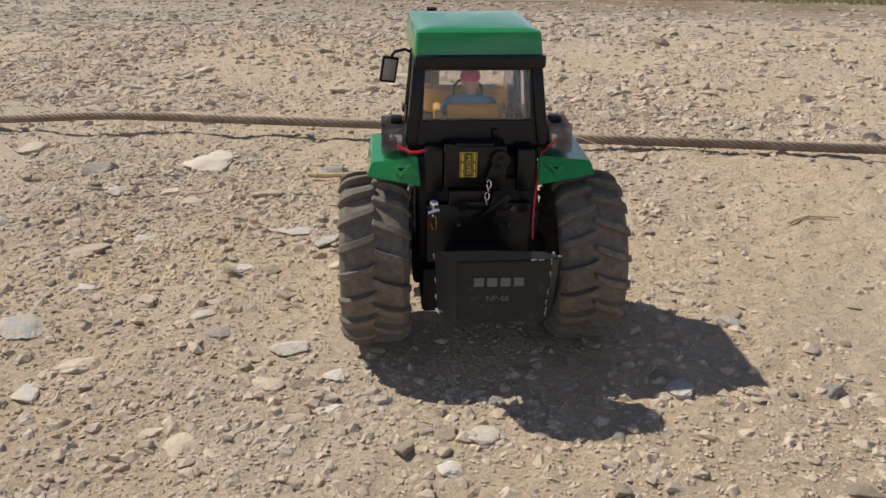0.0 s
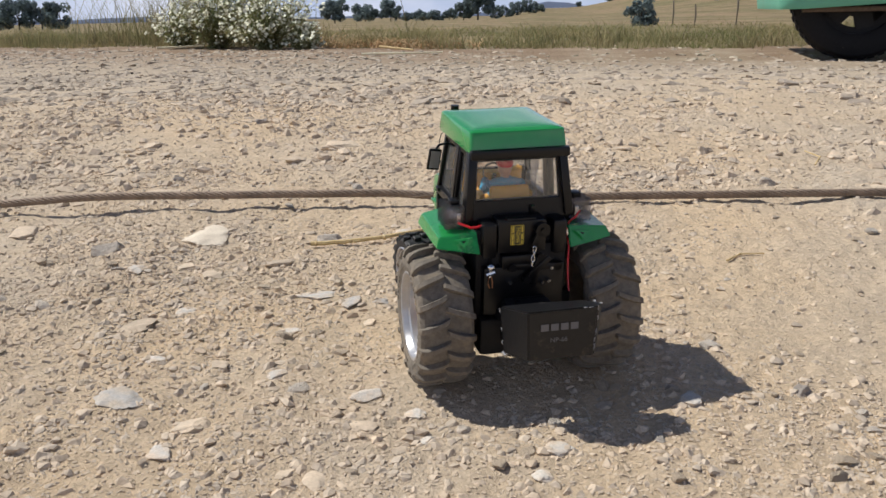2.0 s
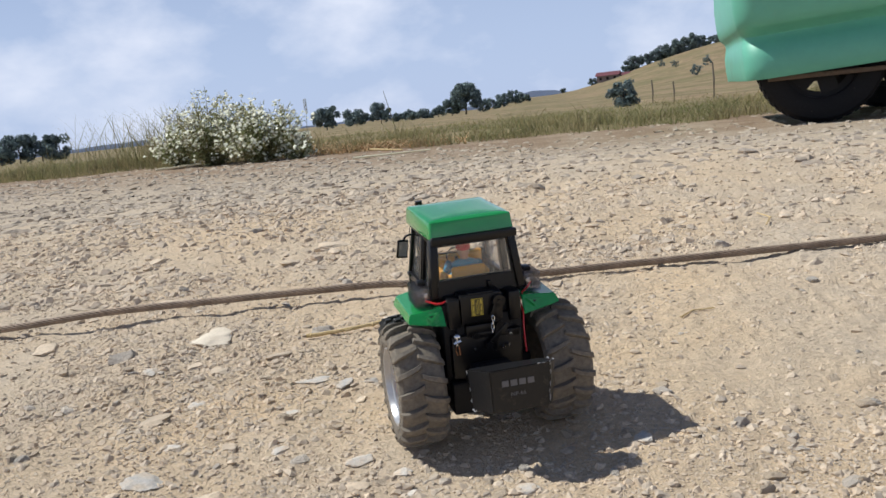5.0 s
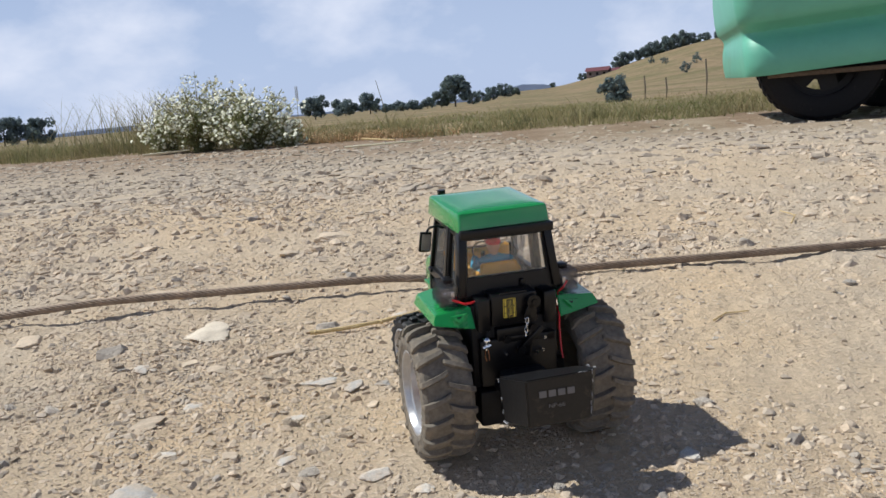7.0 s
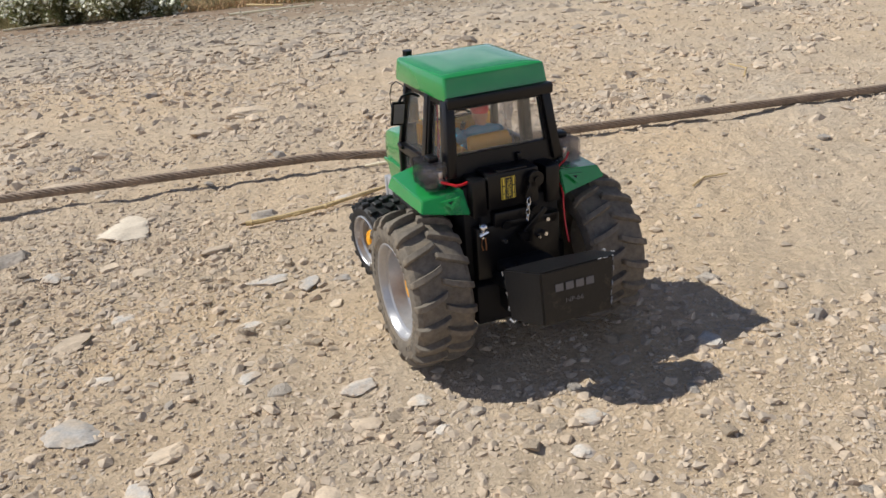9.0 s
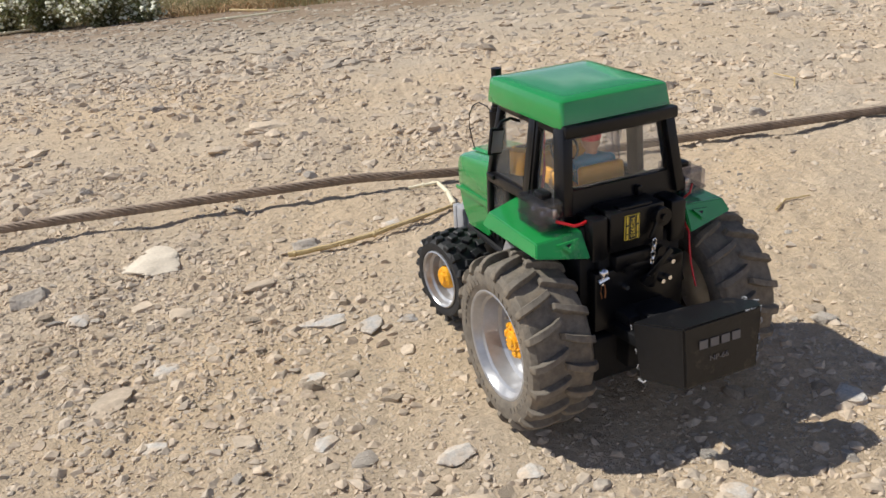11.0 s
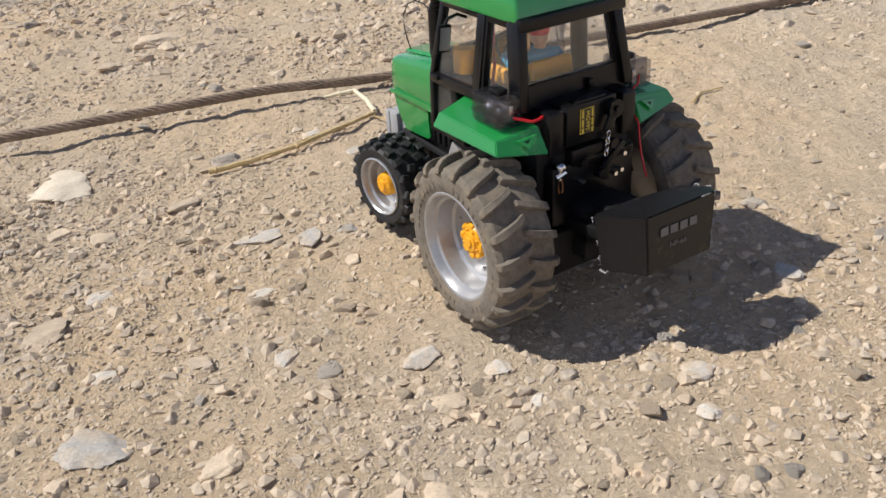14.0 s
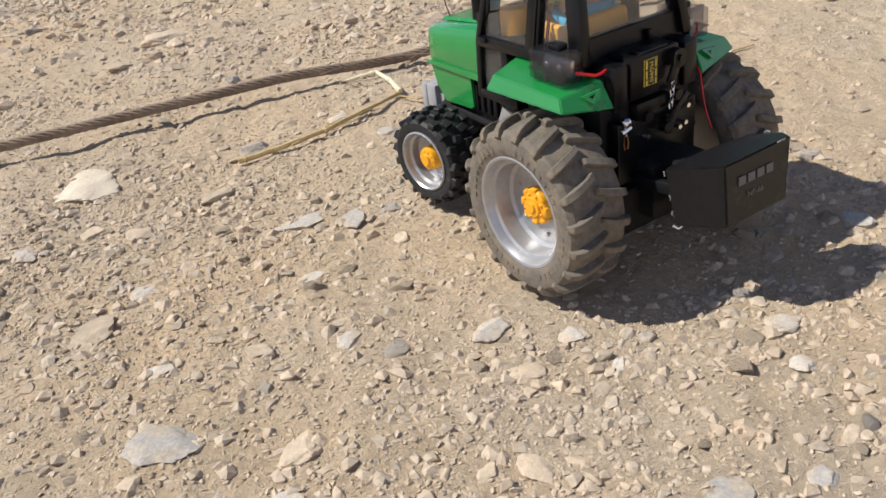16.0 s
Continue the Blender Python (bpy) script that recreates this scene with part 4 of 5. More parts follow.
# seat, dashboard, wheel
bm = bmesh.new()
cube(bm, (-0.002, 0.030, 0.1500), (0.040, 0.038, 0.010), 0.004, None, 3)
cube(bm, (-0.001, 0.0075, 0.1595), (0.036, 0.007, 0.024), 0.003, Matrix.Rotation(radians(-8), 3, "X"), 3)
for x in (-0.024, 0.020):
    cube(bm, (x, 0.032, 0.1580), (0.006, 0.036, 0.012), 0.0025, None, 3)
part("seat", bm, M_SEAT, tractor, "orange plastic seat")
bm = bmesh.new()
rings = []
for k in range(9):
    a = math.pi * k / 8
    rings.append([(-0.034 * math.cos(a), 0.088 - 0.020 * math.sin(a), 0.150), (-0.034 * math.cos(a), 0.088 - 0.020 * math.sin(a), 0.1680), (-0.030 * math.cos(a), 0.090 - 0.016 * math.sin(a), 0.1702), (-0.030 * math.cos(a), 0.094, 0.150)])
loft(bm, rings)
part("dashboard", bm, M_SEAT, tractor, "orange plastic dashboard")
bm = bmesh.new()
tube(bm, [(0, 0.075, 0.150), (0, 0.064, 0.168)], 0.002, 8)
ring = [(0.011 * math.cos(2 * math.pi * k / 20), 0.063 + 0.005 * math.sin(2 * math.pi * k / 20), 0.1690 + 0.009 * math.sin(2 * math.pi * k / 20)) for k in range(21)]
tube(bm, ring, 0.0010, 6)
part("steering_wheel", bm, M_BLACK, tractor)
bm = bmesh.new()
cube(bm, (0, 0.043, 0.1465), (0.084, 0.112, 0.003))
part("cab_deck", bm, M_BLACK_MATT, tractor)
bm = bmesh.new()
tube(bm, [(-0.037, 0.030, 0.150), (-0.0365, 0.026, 0.170), (-0.036, 0.027, 0.190), (-0.035, 0.030, 0.203)], 0.0012, 6)
part("cab_wire", bm, M_RED, tractor, "thin red wire")
bm = bmesh.new()
cube(bm, (0.016, 0.088, 0.1975), (0.018, 0.002, 0.006), 0.0005)
part("sun_visor", bm, M_TRIM, tractor, "pale card under the roof")
bm = bmesh.new()
rings = []
for k in range(10):
    z = 0.150 + 0.0052 * k
    rings.append([(0.024 + 0.0016 * q + 0.0012 * noise.noise((q * 0.9, k * 0.35, 1.0)), 0.040 + 0.004 * math.sin(q * 1.9 + 0.4 * k) + 0.003 * noise.noise((q * 0.7, k * 0.5, 4.0)), z) for q in range(8)])
loft(bm, rings, caps=False, closed=False)
sheet = part("plastic_sheet", bm, M_FILM, tractor, "crumpled clear plastic sheet inside the cab")

# servo with its printed label, arm and chain
bm = bmesh.new()
cube(bm, (-0.0030, -0.0280, 0.1400), (0.0420, 0.0210, 0.0280), 0.001)
cube(bm, (-0.0030, -0.0330, 0.1540), (0.0250, 0.0080, 0.0030), 0.0006)
servo = part("servo", bm, M_BLACK, tractor, "black plastic servo motor")
SERVO_Y = -0.0390
bm = bmesh.new()
cube(bm, (-0.0078, SERVO_Y, 0.1418), (0.0116, 0.0006, 0.0172))
label = part("servo_label", bm, M_LABEL_Y, servo, "black and yellow printed label")


def lettering(text, size, material, parent, m, depth=0.0001, name="printed_number"):
    """Flat printed letters from the built-in font, as a mesh part."""
    cu = bpy.data.curves.new("letters", "FONT")
    cu.body, cu.size, cu.align_x, cu.align_y, cu.extrude = text, size, "CENTER", "CENTER", depth
    tmp = new("letters", cu)
    me = bpy.data.meshes.new_from_object(tmp.evaluated_get(bpy.context.evaluated_depsgraph_get()))
    bpy.data.objects.remove(tmp)
    me.materials.clear()
    me.materials.append(material)
    ob = new(name, me)
    ob.parent = parent
    ob.matrix_local = m
    return ob


for cx, w in ((-0.0118, 0.0026), (-0.0078, 0.0046), (-0.0038, 0.0026)):
    bm = bmesh.new()
    cube(bm, (cx, SERVO_Y - 0.0004, 0.1418), (w, 0.0004, 0.0164))
    part("label_band", bm, M_LABEL, label)
for cx, w in ((-0.0118, 0.0013), (-0.0038, 0.0011)):
    for k, (zc, zl) in enumerate(((0.1470, 0.0055), (0.1405, 0.0050), (0.1354, 0.0034))):
        bm = bmesh.new()
        cube(bm, (cx, SERVO_Y - 0.0007, zc), (w, 0.0003, zl))
        part("print_bar", bm, M_LABEL_Y, label)
lettering("MG995", 0.0046, M_LABEL_Y, label, pose(-0.0078, SERVO_Y - 0.0008, 0.1418, 90, 90, 0))
bm = bmesh.new()
tube(bm, [(0.0133, -0.0370, 0.1460), (0.0133, -0.0445, 0.1460)], 0.0062, 20)
tube(bm, [(0.0133, -0.0440, 0.1460), (0.0133, -0.0462, 0.1460)], 0.0022, 12)
bar(bm, (0.0120, -0.0430, 0.1450), (0.0060, -0.0430, 0.1310), 0.0070, 0.0030, (0, 1, 0), 0.001)
arm = part("servo_arm", bm, M_BLACK, servo)
bm = bmesh.new()
for k in range(4):
    c = Vector((0.0056 - 0.0005 * k, -0.0455, 0.1300 - 0.0042 * k))
    flat = k % 2 == 0
    pts = []
    for q in range(13):
        a = 2 * math.pi * q / 12
        u, v = 0.0014 * math.cos(a), 0.0030 * math.sin(a)
        pts.append(c + (Vector((u, 0, v)) if flat else Vector((0, u, v))))
    tube(bm, pts, 0.00045, 6)
part("chain", bm, M_CHROME, servo, "small chrome chain")
for x in (-0.0305, 0.0315):
    bm = bmesh.new()
    cube(bm, (x, -0.0270, 0.1365), (0.0125, 0.0200, 0.0300), 0.002)
    part("side_block", bm, M_BLACK, tractor)
for p, q, w in (((-0.012, -0.040, 0.1135), (0.022, -0.040, 0.1120), 0.006), ((0.012, -0.0425, 0.1220), (0.006, -0.0425, 0.0960), 0.006), ((0.000, -0.045, 0.1040), (0.020, -0.045, 0.1220), 0.005), ((0.030, -0.036, 0.110), (0.036, -0.036, 0.090), 0.006)):
    bm = bmesh.new()
    bar(bm, p, q, w, 0.0025, (0, 1, 0), 0.001)
    lever = part("linkage_lever", bm, M_BLACK, tractor)
    bm = bmesh.new()
    tube(bm, [(p[0], p[1] + 0.002, p[2]), (p[0], p[1] - 0.003, p[2])], 0.0036, 12)
    part("pivot", bm, M_BLACK, lever)
bm = bmesh.new()
cube(bm, (-0.006, -0.036, 0.118), (0.030, 0.010, 0.012), 0.0015)
part("gear_cover", bm, M_BLACK, tractor)
bm = bmesh.new()
cube(bm, (0.000, -0.034, 0.092), (0.072, 0.010, 0.044), 0.002)
part("rear_plate", bm, M_BLACK, tractor)
for x, z in ((0.0225, 0.1115), (0.0205, 0.1000), (0.0150, 0.0985), (-0.014, 0.1010)):
    bm = bmesh.new()
    tube(bm, [(x, -0.040, z), (x, -0.0445, z)], 0.0016, 10)
    part("screw", bm, M_CHROME, tractor)
bm = bmesh.new()
ball(bm, (-0.0305, -0.0405, 0.1150), 0.0036, 2)
tube(bm, [(-0.0305, -0.0405, 0.113), (-0.0310, -0.0400, 0.1060)], 0.0014, 8)
tube(bm, [(-0.0345, -0.0405, 0.1085), (-0.0270, -0.0405, 0.1105)], 0.0019, 8)
part("hitch_ball", bm, M_CHROME, tractor, "small chrome ball hitch")
for dx in (-0.0012, 0.0012):
    bm = bmesh.new()
    tube(bm, [(-0.0308 + dx, -0.0405, 0.1060), (-0.0310 + 1.6 * dx, -0.0410, 0.1010), (-0.0300 + dx, -0.040, 0.0960)], 0.0005, 5)
    part("bare_wire", bm, M_COPPER, tractor)
bm = bmesh.new()
tube(bm, [(-0.0545, -0.0215, 0.1500), (-0.0510, -0.0265, 0.1495), (-0.0460, -0.0300, 0.1480), (-0.0410, -0.0300, 0.1480), (-0.0350, -0.029, 0.1490)], 0.0011, 8)
part("lamp_wire", bm, M_RED, tractor, "thin red wire")
bm = bmesh.new()
tube(bm, [(0.0540, -0.0215, 0.1535), (0.0490, -0.0260, 0.1500), (0.0440, -0.0240, 0.1450), (0.0405, -0.0260, 0.1370), (0.0392, -0.0385, 0.1280), (0.0375, -0.0420, 0.1180), (0.0368, -0.0450, 0.1080), (0.0360, -0.0490, 0.1000), (0.0355, -0.0530, 0.0930)], 0.0007, 8)
part("lamp_wire", bm, M_RED, tractor, "thin red wire")

# battery
bm = bmesh.new()
TOP = [(-0.0210, -0.1110, 0.1035), (0.0375, -0.1120, 0.1045), (0.0450, -0.1015, 0.1012), (0.0395, -0.0790, 0.0952), (0.0000, -0.0725, 0.0938), (-0.0325, -0.0745, 0.0945)]
LOW = [(-0.0205, -0.1150, 0.0630), (0.0345, -0.1150, 0.0630), (0.0410, -0.1040, 0.0600), (0.0355, -0.0840, 0.0565), (0.0000, -0.0780, 0.0555), (-0.0310, -0.0830, 0.0565)]
solid(bm, LOW, TOP)
bmesh.ops.bevel(bm, geom=[e for e in bm.edges], offset=0.0011, segments=2, affect="EDGES")
battery = part("battery_pack", bm, M_BATTERY, tractor, "scuffed black plastic battery pack with worn edges", 32)


def on_battery(x, z, lift=0.0007):
    return (x, -0.1110 - (x + 0.021) * 0.014 - (0.1035 - z) * 0.090 - lift, z)


for k in range(4):
    bm = bmesh.new()
    cube(bm, on_battery(-0.0072 + 0.0082 * k, 0.0902), (0.0062, 0.0005, 0.0056), 0.0, Matrix.Rotation(radians(-0.8), 3, "Z") @ Matrix.Rotation(radians(-5.1), 3, "X"))
    part("maker_mark", bm, M_PRINT, battery, "plain silver mark")
lettering("NP-66", 0.0056, M_PRINT, battery, pose(*on_battery(0.0045, 0.0795, 0.0008), 84.9, 0, -0.8))
rng = np.random.default_rng(17)
bm = bmesh.new()


def bead(p, q, u, size, spread_by):
    c = Vector(p).lerp(Vector(q), u) + Vector(rng.normal(0, spread_by, 3))
    d = (Vector(q) - Vector(p)).normalized()
    tube(bm, [c - d * size * 1.6, c + d * size * 0.2 + Vector(rng.normal(0, size * 0.4, 3)), c + d * size * 1.6], size * 0.5, 5, 0.5)


for k in range(2):
    bead(TOP[0], TOP[1], rng.uniform(0.3, 1.0), 0.0010, 0.0002)
for k in range(8):
    bead(TOP[1], LOW[1], rng.uniform(0.02, 0.95), 0.0012, 0.0004)
for k in range(3):
    bead(TOP[5], LOW[5], rng.uniform(0.0, 1.0), 0.0011, 0.0003)
for k in range(3):
    bead(TOP[2], TOP[3], rng.uniform(0.0, 0.5), 0.0012, 0.0004)
bead(LOW[5], LOW[0], 0.05, 0.0020, 0.0003)
tagged(part("glue_beads", bm, M_GLUE, battery, "dried glue along the battery edges"), kind="stuff")
bm = bmesh.new()
cube(bm, (0.004, -0.062, 0.076), (0.030, 0.030, 0.022), 0.002)
part("battery_bracket", bm, M_BLACK_MATT, tractor)

# everything ahead of the rear axle is a tenth shorter; bonnet, engine and front weight sit low
LOWER = {"bonnet": 0.014, "raised_panel": 0.014, "side_panel": 0.012, "crease_strip": 0.014, "grille": 0.013, "engine_block": 0.010, "front_weight": 0.022, "weight_plate": 0.022, "weight_bracket": 0.020, "exhaust_pipe": 0.006, "aerial_wire": 0.010}
for ob in tractor.children_recursive:
    kind = ob.name.split(".")[0]
    if kind in ("rear_wheel", "front_wheel") or ob.parent.name.split(".")[0] in ("rear_wheel", "front_wheel"):
        continue
    drop = LOWER.get(kind, 0.0)
    for v in ob.data.vertices:
        if v.co.y > 0:
            v.co.y *= 0.9
        v.co.z -= drop

# the doll at the wheel: one plain mesh
bm = bmesh.new()


def doll_bit(idx, make):
    before = set(bm.faces)
    make()
    for f in set(bm.faces) - before:
        f.material_index = idx


doll_bit(0, lambda: ball(bm, (-0.002, 0.026, 0.1680), 0.0135, 3, (1.05, 0.62, 1.05)))
doll_bit(0, lambda: tube(bm, [(-0.016, 0.026, 0.1750), (-0.0195, 0.034, 0.168), (-0.013, 0.052, 0.171)], 0.0045, 10, 0.8))
doll_bit(0, lambda: tube(bm, [(0.012, 0.026, 0.1750), (0.0155, 0.034, 0.168), (0.010, 0.052, 0.171)], 0.0045, 10, 0.8))
doll_bit(0, lambda: ball(bm, (-0.002, 0.026, 0.1765), 0.0090, 2, (1.75, 0.8, 0.55)))
doll_bit(1, lambda: tube(bm, [(-0.002, 0.027, 0.178), (-0.002, 0.027, 0.186)], 0.0042, 10))
doll_bit(1, lambda: ball(bm, (-0.002, 0.028, 0.1890), 0.0068, 3, (0.92, 1.0, 1.05)))
doll_bit(2, lambda: ball(bm, (-0.002, 0.028, 0.1935), 0.0074, 3, (0.98, 1.05, 0.78)))
doll_bit(2, lambda: cube(bm, (-0.002, 0.036, 0.1925), (0.011, 0.008, 0.0015), 0.0006))
doll_bit(0, lambda: cube(bm, (-0.008, 0.046, 0.1560), (0.009, 0.034, 0.009), 0.003))
doll_bit(0, lambda: cube(bm, (0.004, 0.046, 0.1560), (0.009, 0.034, 0.009), 0.003))
doll = link_mesh("toy_driver", bm, [M_BLUE, M_SKIN, M_CAP], None, 60)
doll.matrix_world = TRACTOR @ Matrix.Translation((0, -0.009, -0.0045))
tagged(doll, "small plastic driver doll with red cap and blue shirt, seated", "doll")


# ---- the steel cable ----
def build_cable():
    strands, pitch, rad = 6, 0.060, 0.0036

    def centre(x):
        z = 0.0085 + 0.012 * smooth(-0.75, -0.5, x) * (1 - smooth(-0.12, 0.05, x)) + 0.001 * noise.noise((x * 3, 0, 0))
        y = 1.405 + 0.045 * x + 0.010 * noise.noise((x * 1.1, 5.0, 0)) + 0.003 * noise.noise((x * 5, 9.0, 0))
        return Vector((x, y, z + slope(x, y) + 0.002))

    n = 760
    cable = holder("steel_cable", pose(0, 0, 0), "rusty twisted steel cable lying across the dusty ground", "cable")
    for s in range(strands):
        bm = bmesh.new()
        rings = []
        for i in range(n + 1):
            x = -2.7 + 5.6 * i / n
            c = centre(x)
            a = 2 * math.pi * (x / pitch + s / strands)
            p = c + Vector((0, rad * math.cos(a), rad * math.sin(a)))
            rings.append([p + 0.0027 * Vector((0, math.cos(2 * math.pi * k / 5), math.sin(2 * math.pi * k / 5))) for k in range(5)])
        loft(bm, rings)
        part("cable_strand", bm, M_CABLE, cable, "", 60)
    for seed, x0, ln in ((1, -0.06, 0.16), (2, 0.05, 0.11)):
        bm = bmesh.new()
        pts = []
        for k in range(9):
            u = k / 8
            c = centre(x0 + ln * u)
            pts.append(c + Vector((0, -0.05 * u * u * seed * 0.6 - 0.008, 0.010 * math.sin(math.pi * u) - 0.002)))
        tube(bm, pts, 0.0009, 5)
        part("loose_strand", bm, M_CABLE, cable)
    return cable


build_cable()


# ---- straw ----
def straw(pts, r, material, label):
    bm = bmesh.new()
    fine = []
    pts = [(x, y, z + slope(x, y)) for x, y, z in pts]
    for a, b in zip(pts, pts[1:]):
        for k in range(6):
            u = k / 6
            fine.append((a[0] + (b[0] - a[0]) * u, a[1] + (b[1] - a[1]) * u, a[2] + (b[2] - a[2]) * u + 0.0008 * noise.noise((k * 3.0 + a[0] * 90, a[1] * 70, 0))))
    fine.append(pts[-1])
    tube(bm, fine, r, 7, 0.7)
    for k in (1, len(fine) // 2):
        ball(bm, fine[k], r * 1.35, 1)
    return thing("straw", bm, material, label, "straw", "straw on the lot")


straw([(-0.175, 1.227, 0.005), (-0.134, 1.233, 0.006), (-0.082, 1.249, 0.007), (-0.024, 1.277, 0.009), (0.012, 1.301, 0.008)], 0.0030, M_STRAW, "dry yellow plant stalk lying on the clay")
straw([(-0.120, 1.232, 0.006), (-0.075, 1.262, 0.006), (-0.020, 1.287, 0.008)], 0.0014, M_STRAW, "thin dry split stalk beside a thicker one")
straw([(0.013, 1.303, 0.009), (0.010, 1.335, 0.012), (0.002, 1.368, 0.014)], 0.0032, M_STRAW_PALE, "pale bent piece of dry straw")
straw([(0.002, 1.368, 0.014), (-0.034, 1.374, 0.010)], 0.0026, M_STRAW_PALE, "short pale piece of dry straw")
straw([(0.010, 1.298, 0.006), (0.024, 1.270, 0.008), (0.044, 1.275, 0.005)], 0.0009, M_STRAW, "thin curled dry fibre on clay")
straw([(-1.05, 6.75, 0.02), (-0.45, 6.85, 0.02)], 0.009, M_STRAW_PALE, "pale dry stalk near the grass verge")
straw([(-1.00, 7.35, 0.05), (-0.70, 7.10, 0.03)], 0.010, M_STRAW, "dry stalk near the grass verge")
straw([(-3.35, 8.55, 0.02), (-2.95, 8.75, 0.03)], 0.012, M_STRAW_PALE, "pale dry stalk below the flowering bush")
straw([(0.58, 1.62, 0.003), (0.60, 1.66, 0.006), (0.59, 1.71, 0.004)], 0.0014, M_STRAW, "thin dry straw on bare clay")
straw([(0.34, 1.18, 0.003), (0.36, 1.20, 0.004), (0.39, 1.205, 0.003)], 0.0012, M_STRAW, "thin dry straw on bare clay")

# ---- single stones ----
NEAR = [(-0.324, 1.264, 0.058), (-0.134, 0.892, 0.021), (-0.263, 0.837, 0.050), (-0.040, 0.860, 0.028), (0.004, 0.828, 0.017), (0.045, 0.806, 0.013), (0.018, 0.789, 0.016),
        (0.109, 0.738, 0.014), (0.120, 0.773, 0.023), (-0.179, 0.792, 0.028), (-0.193, 0.757, 0.025), (-0.087, 0.738, 0.014), (-0.062, 0.729, 0.022), (-0.040, 0.727, 0.013),
        (0.066, 0.666, 0.019), (0.236, 0.852, 0.027), (-0.261, 0.917, 0.018), (-0.271, 1.135, 0.025), (-0.272, 1.033, 0.024), (-0.135, 1.084, 0.046), (-0.094, 1.065, 0.033),
        (-0.062, 1.065, 0.020), (-0.142, 0.981, 0.020), (-0.234, 1.057, 0.020), (-0.157, 1.255, 0.028), (-0.308, 0.991, 0.050), (-0.374, 1.137, 0.028), (-0.359, 1.221, 0.022),
        (0.017, 0.670, 0.024), (-0.038, 0.807, 0.021), (-0.204, 1.169, 0.034), (-0.064, 1.291, 0.030), (-0.023, 1.226, 0.022), (-0.128, 0.860, 0.012), (-0.169, 0.774, 0.010),
        (-0.082, 0.960, 0.013), (-0.364, 1.050, 0.018), (-0.194, 0.909, 0.016), (-0.004, 0.771, 0.012), (0.126, 0.817, 0.012), (-0.278, 0.788, 0.010)]
LOOK = "pwswwgwwwtwtttsswtwssswtgtwtsttwwtttttttt"
KIND = {"t": (M_STONE_TAN, "flat tan stone half sunk in dusty clay", 0.26), "g": (M_STONE_DARK, "small dark grey stone on dusty clay", 0.6), "d": (M_STONE_DARK, "dark blocky stone beside the steel cable", 0.55),
        "s": (M_STONE_GREY, "flat blue-grey slate stone in dusty clay", 0.28), "p": (M_STONE_PALE, "large pale flat angular stone on dusty clay", 0.42), "w": (M_STONE_WHITE, "pale whitish stone half sunk in clay", 0.34)}
for i, ((x, y, w), k) in enumerate(zip(NEAR, LOOK)):
    material, words, tall = KIND[k]
    stone(x, y, w * (1.25 if i == 0 else 1), w * (1.2 if i == 0 else 0.62 + 0.3 * ((i * 37) % 10) / 10), w * tall * (0.6 if w > 0.035 and k != 'd' else 1.0), material, words, 100 + i, turn=(i * 67) % 360)
FAR = [(-0.234, 1.769, 0.068), (0.483, 1.533, 0.037), (0.805, 2.543, 0.049), (0.279, 1.742, 0.030), (0.272, 2.147, 0.045), (-0.453, 2.004, 0.031), (-0.494, 2.012, 0.034),
        (-0.434, 1.209, 0.037), (-0.314, 1.160, 0.027), (-0.467, 1.461, 0.054), (-0.595, 1.292, 0.063), (-0.172, 1.245, 0.020), (-0.612, 1.786, 0.043), (-0.270, 1.079, 0.013),
        (-0.304, 1.678, 0.042), (-0.734, 2.267, 0.039), (-0.178, 2.359, 0.029), (0.201, 3.339, 0.034), (0.008, 3.167, 0.039), (0.435, 1.677, 0.031), (0.806, 1.982, 0.044),
        (0.636, 1.503, 0.030), (-0.593, 1.594, 0.036), (-0.645, 1.510, 0.042), (0.335, 0.874, 0.019), (-0.064, 1.014, 0.016)]
LOOK = "tggttgtgttttttttttttttttgt"
for i, ((x, y, w), k) in enumerate(zip(FAR, LOOK)):
    material, words, tall = KIND[k]
    stone(x, y, w, w * (0.62 + 0.3 * ((i * 53) % 10) / 10), w * tall * (1.5 if i == 4 else 1.0), material, words.replace("beside the steel cable", "on clay"), 300 + i, turn=(i * 83) % 360)


# ---- grass verge ----
def blades(name, places, heights, widths, rng, material, lean=0.45):
    """Grass blades, each a bent strip of its own, in one mesh."""
    n = len(places)
    a = rng.uniform(0, 2 * np.pi, n)
    b = rng.uniform(0, 2 * np.pi, n)
    dx, dy = np.cos(a), np.sin(a)
    lx, ly = np.cos(b) * lean * heights * rng.uniform(0.2, 1.0, n), np.sin(b) * lean * heights * rng.uniform(0.2, 1.0, n)
    P = np.array(places)
    v = np.zeros((n, 7, 3))
    for k, (u, w) in enumerate(((0.0, 1.0), (0.45, 0.85), (0.8, 0.5))):
        for s, side in enumerate((-0.5, 0.5)):
            v[:, 2 * k + s, 0] = P[:, 0] + lx * u * u + dx * widths * w * side
            v[:, 2 * k + s, 1] = P[:, 1] + ly * u * u + dy * widths * w * side
            v[:, 2 * k + s, 2] = P[:, 2] + heights * u * (1 - 0.15 * u)
    v[:, 6, 0], v[:, 6, 1], v[:, 6, 2] = P[:, 0] + lx, P[:, 1] + ly, P[:, 2] + heights * 0.85
    faces = []
    for i in range(n):
        o = 7 * i
        faces += [(o, o + 1, o + 3, o + 2), (o + 2, o + 3, o + 5, o + 4), (o + 4, o + 5, o + 6)]
    me = bpy.data.meshes.new(name)
    me.from_pydata(v.reshape(-1, 3).tolist(), [], faces)
    me.materials.append(material)
    return me


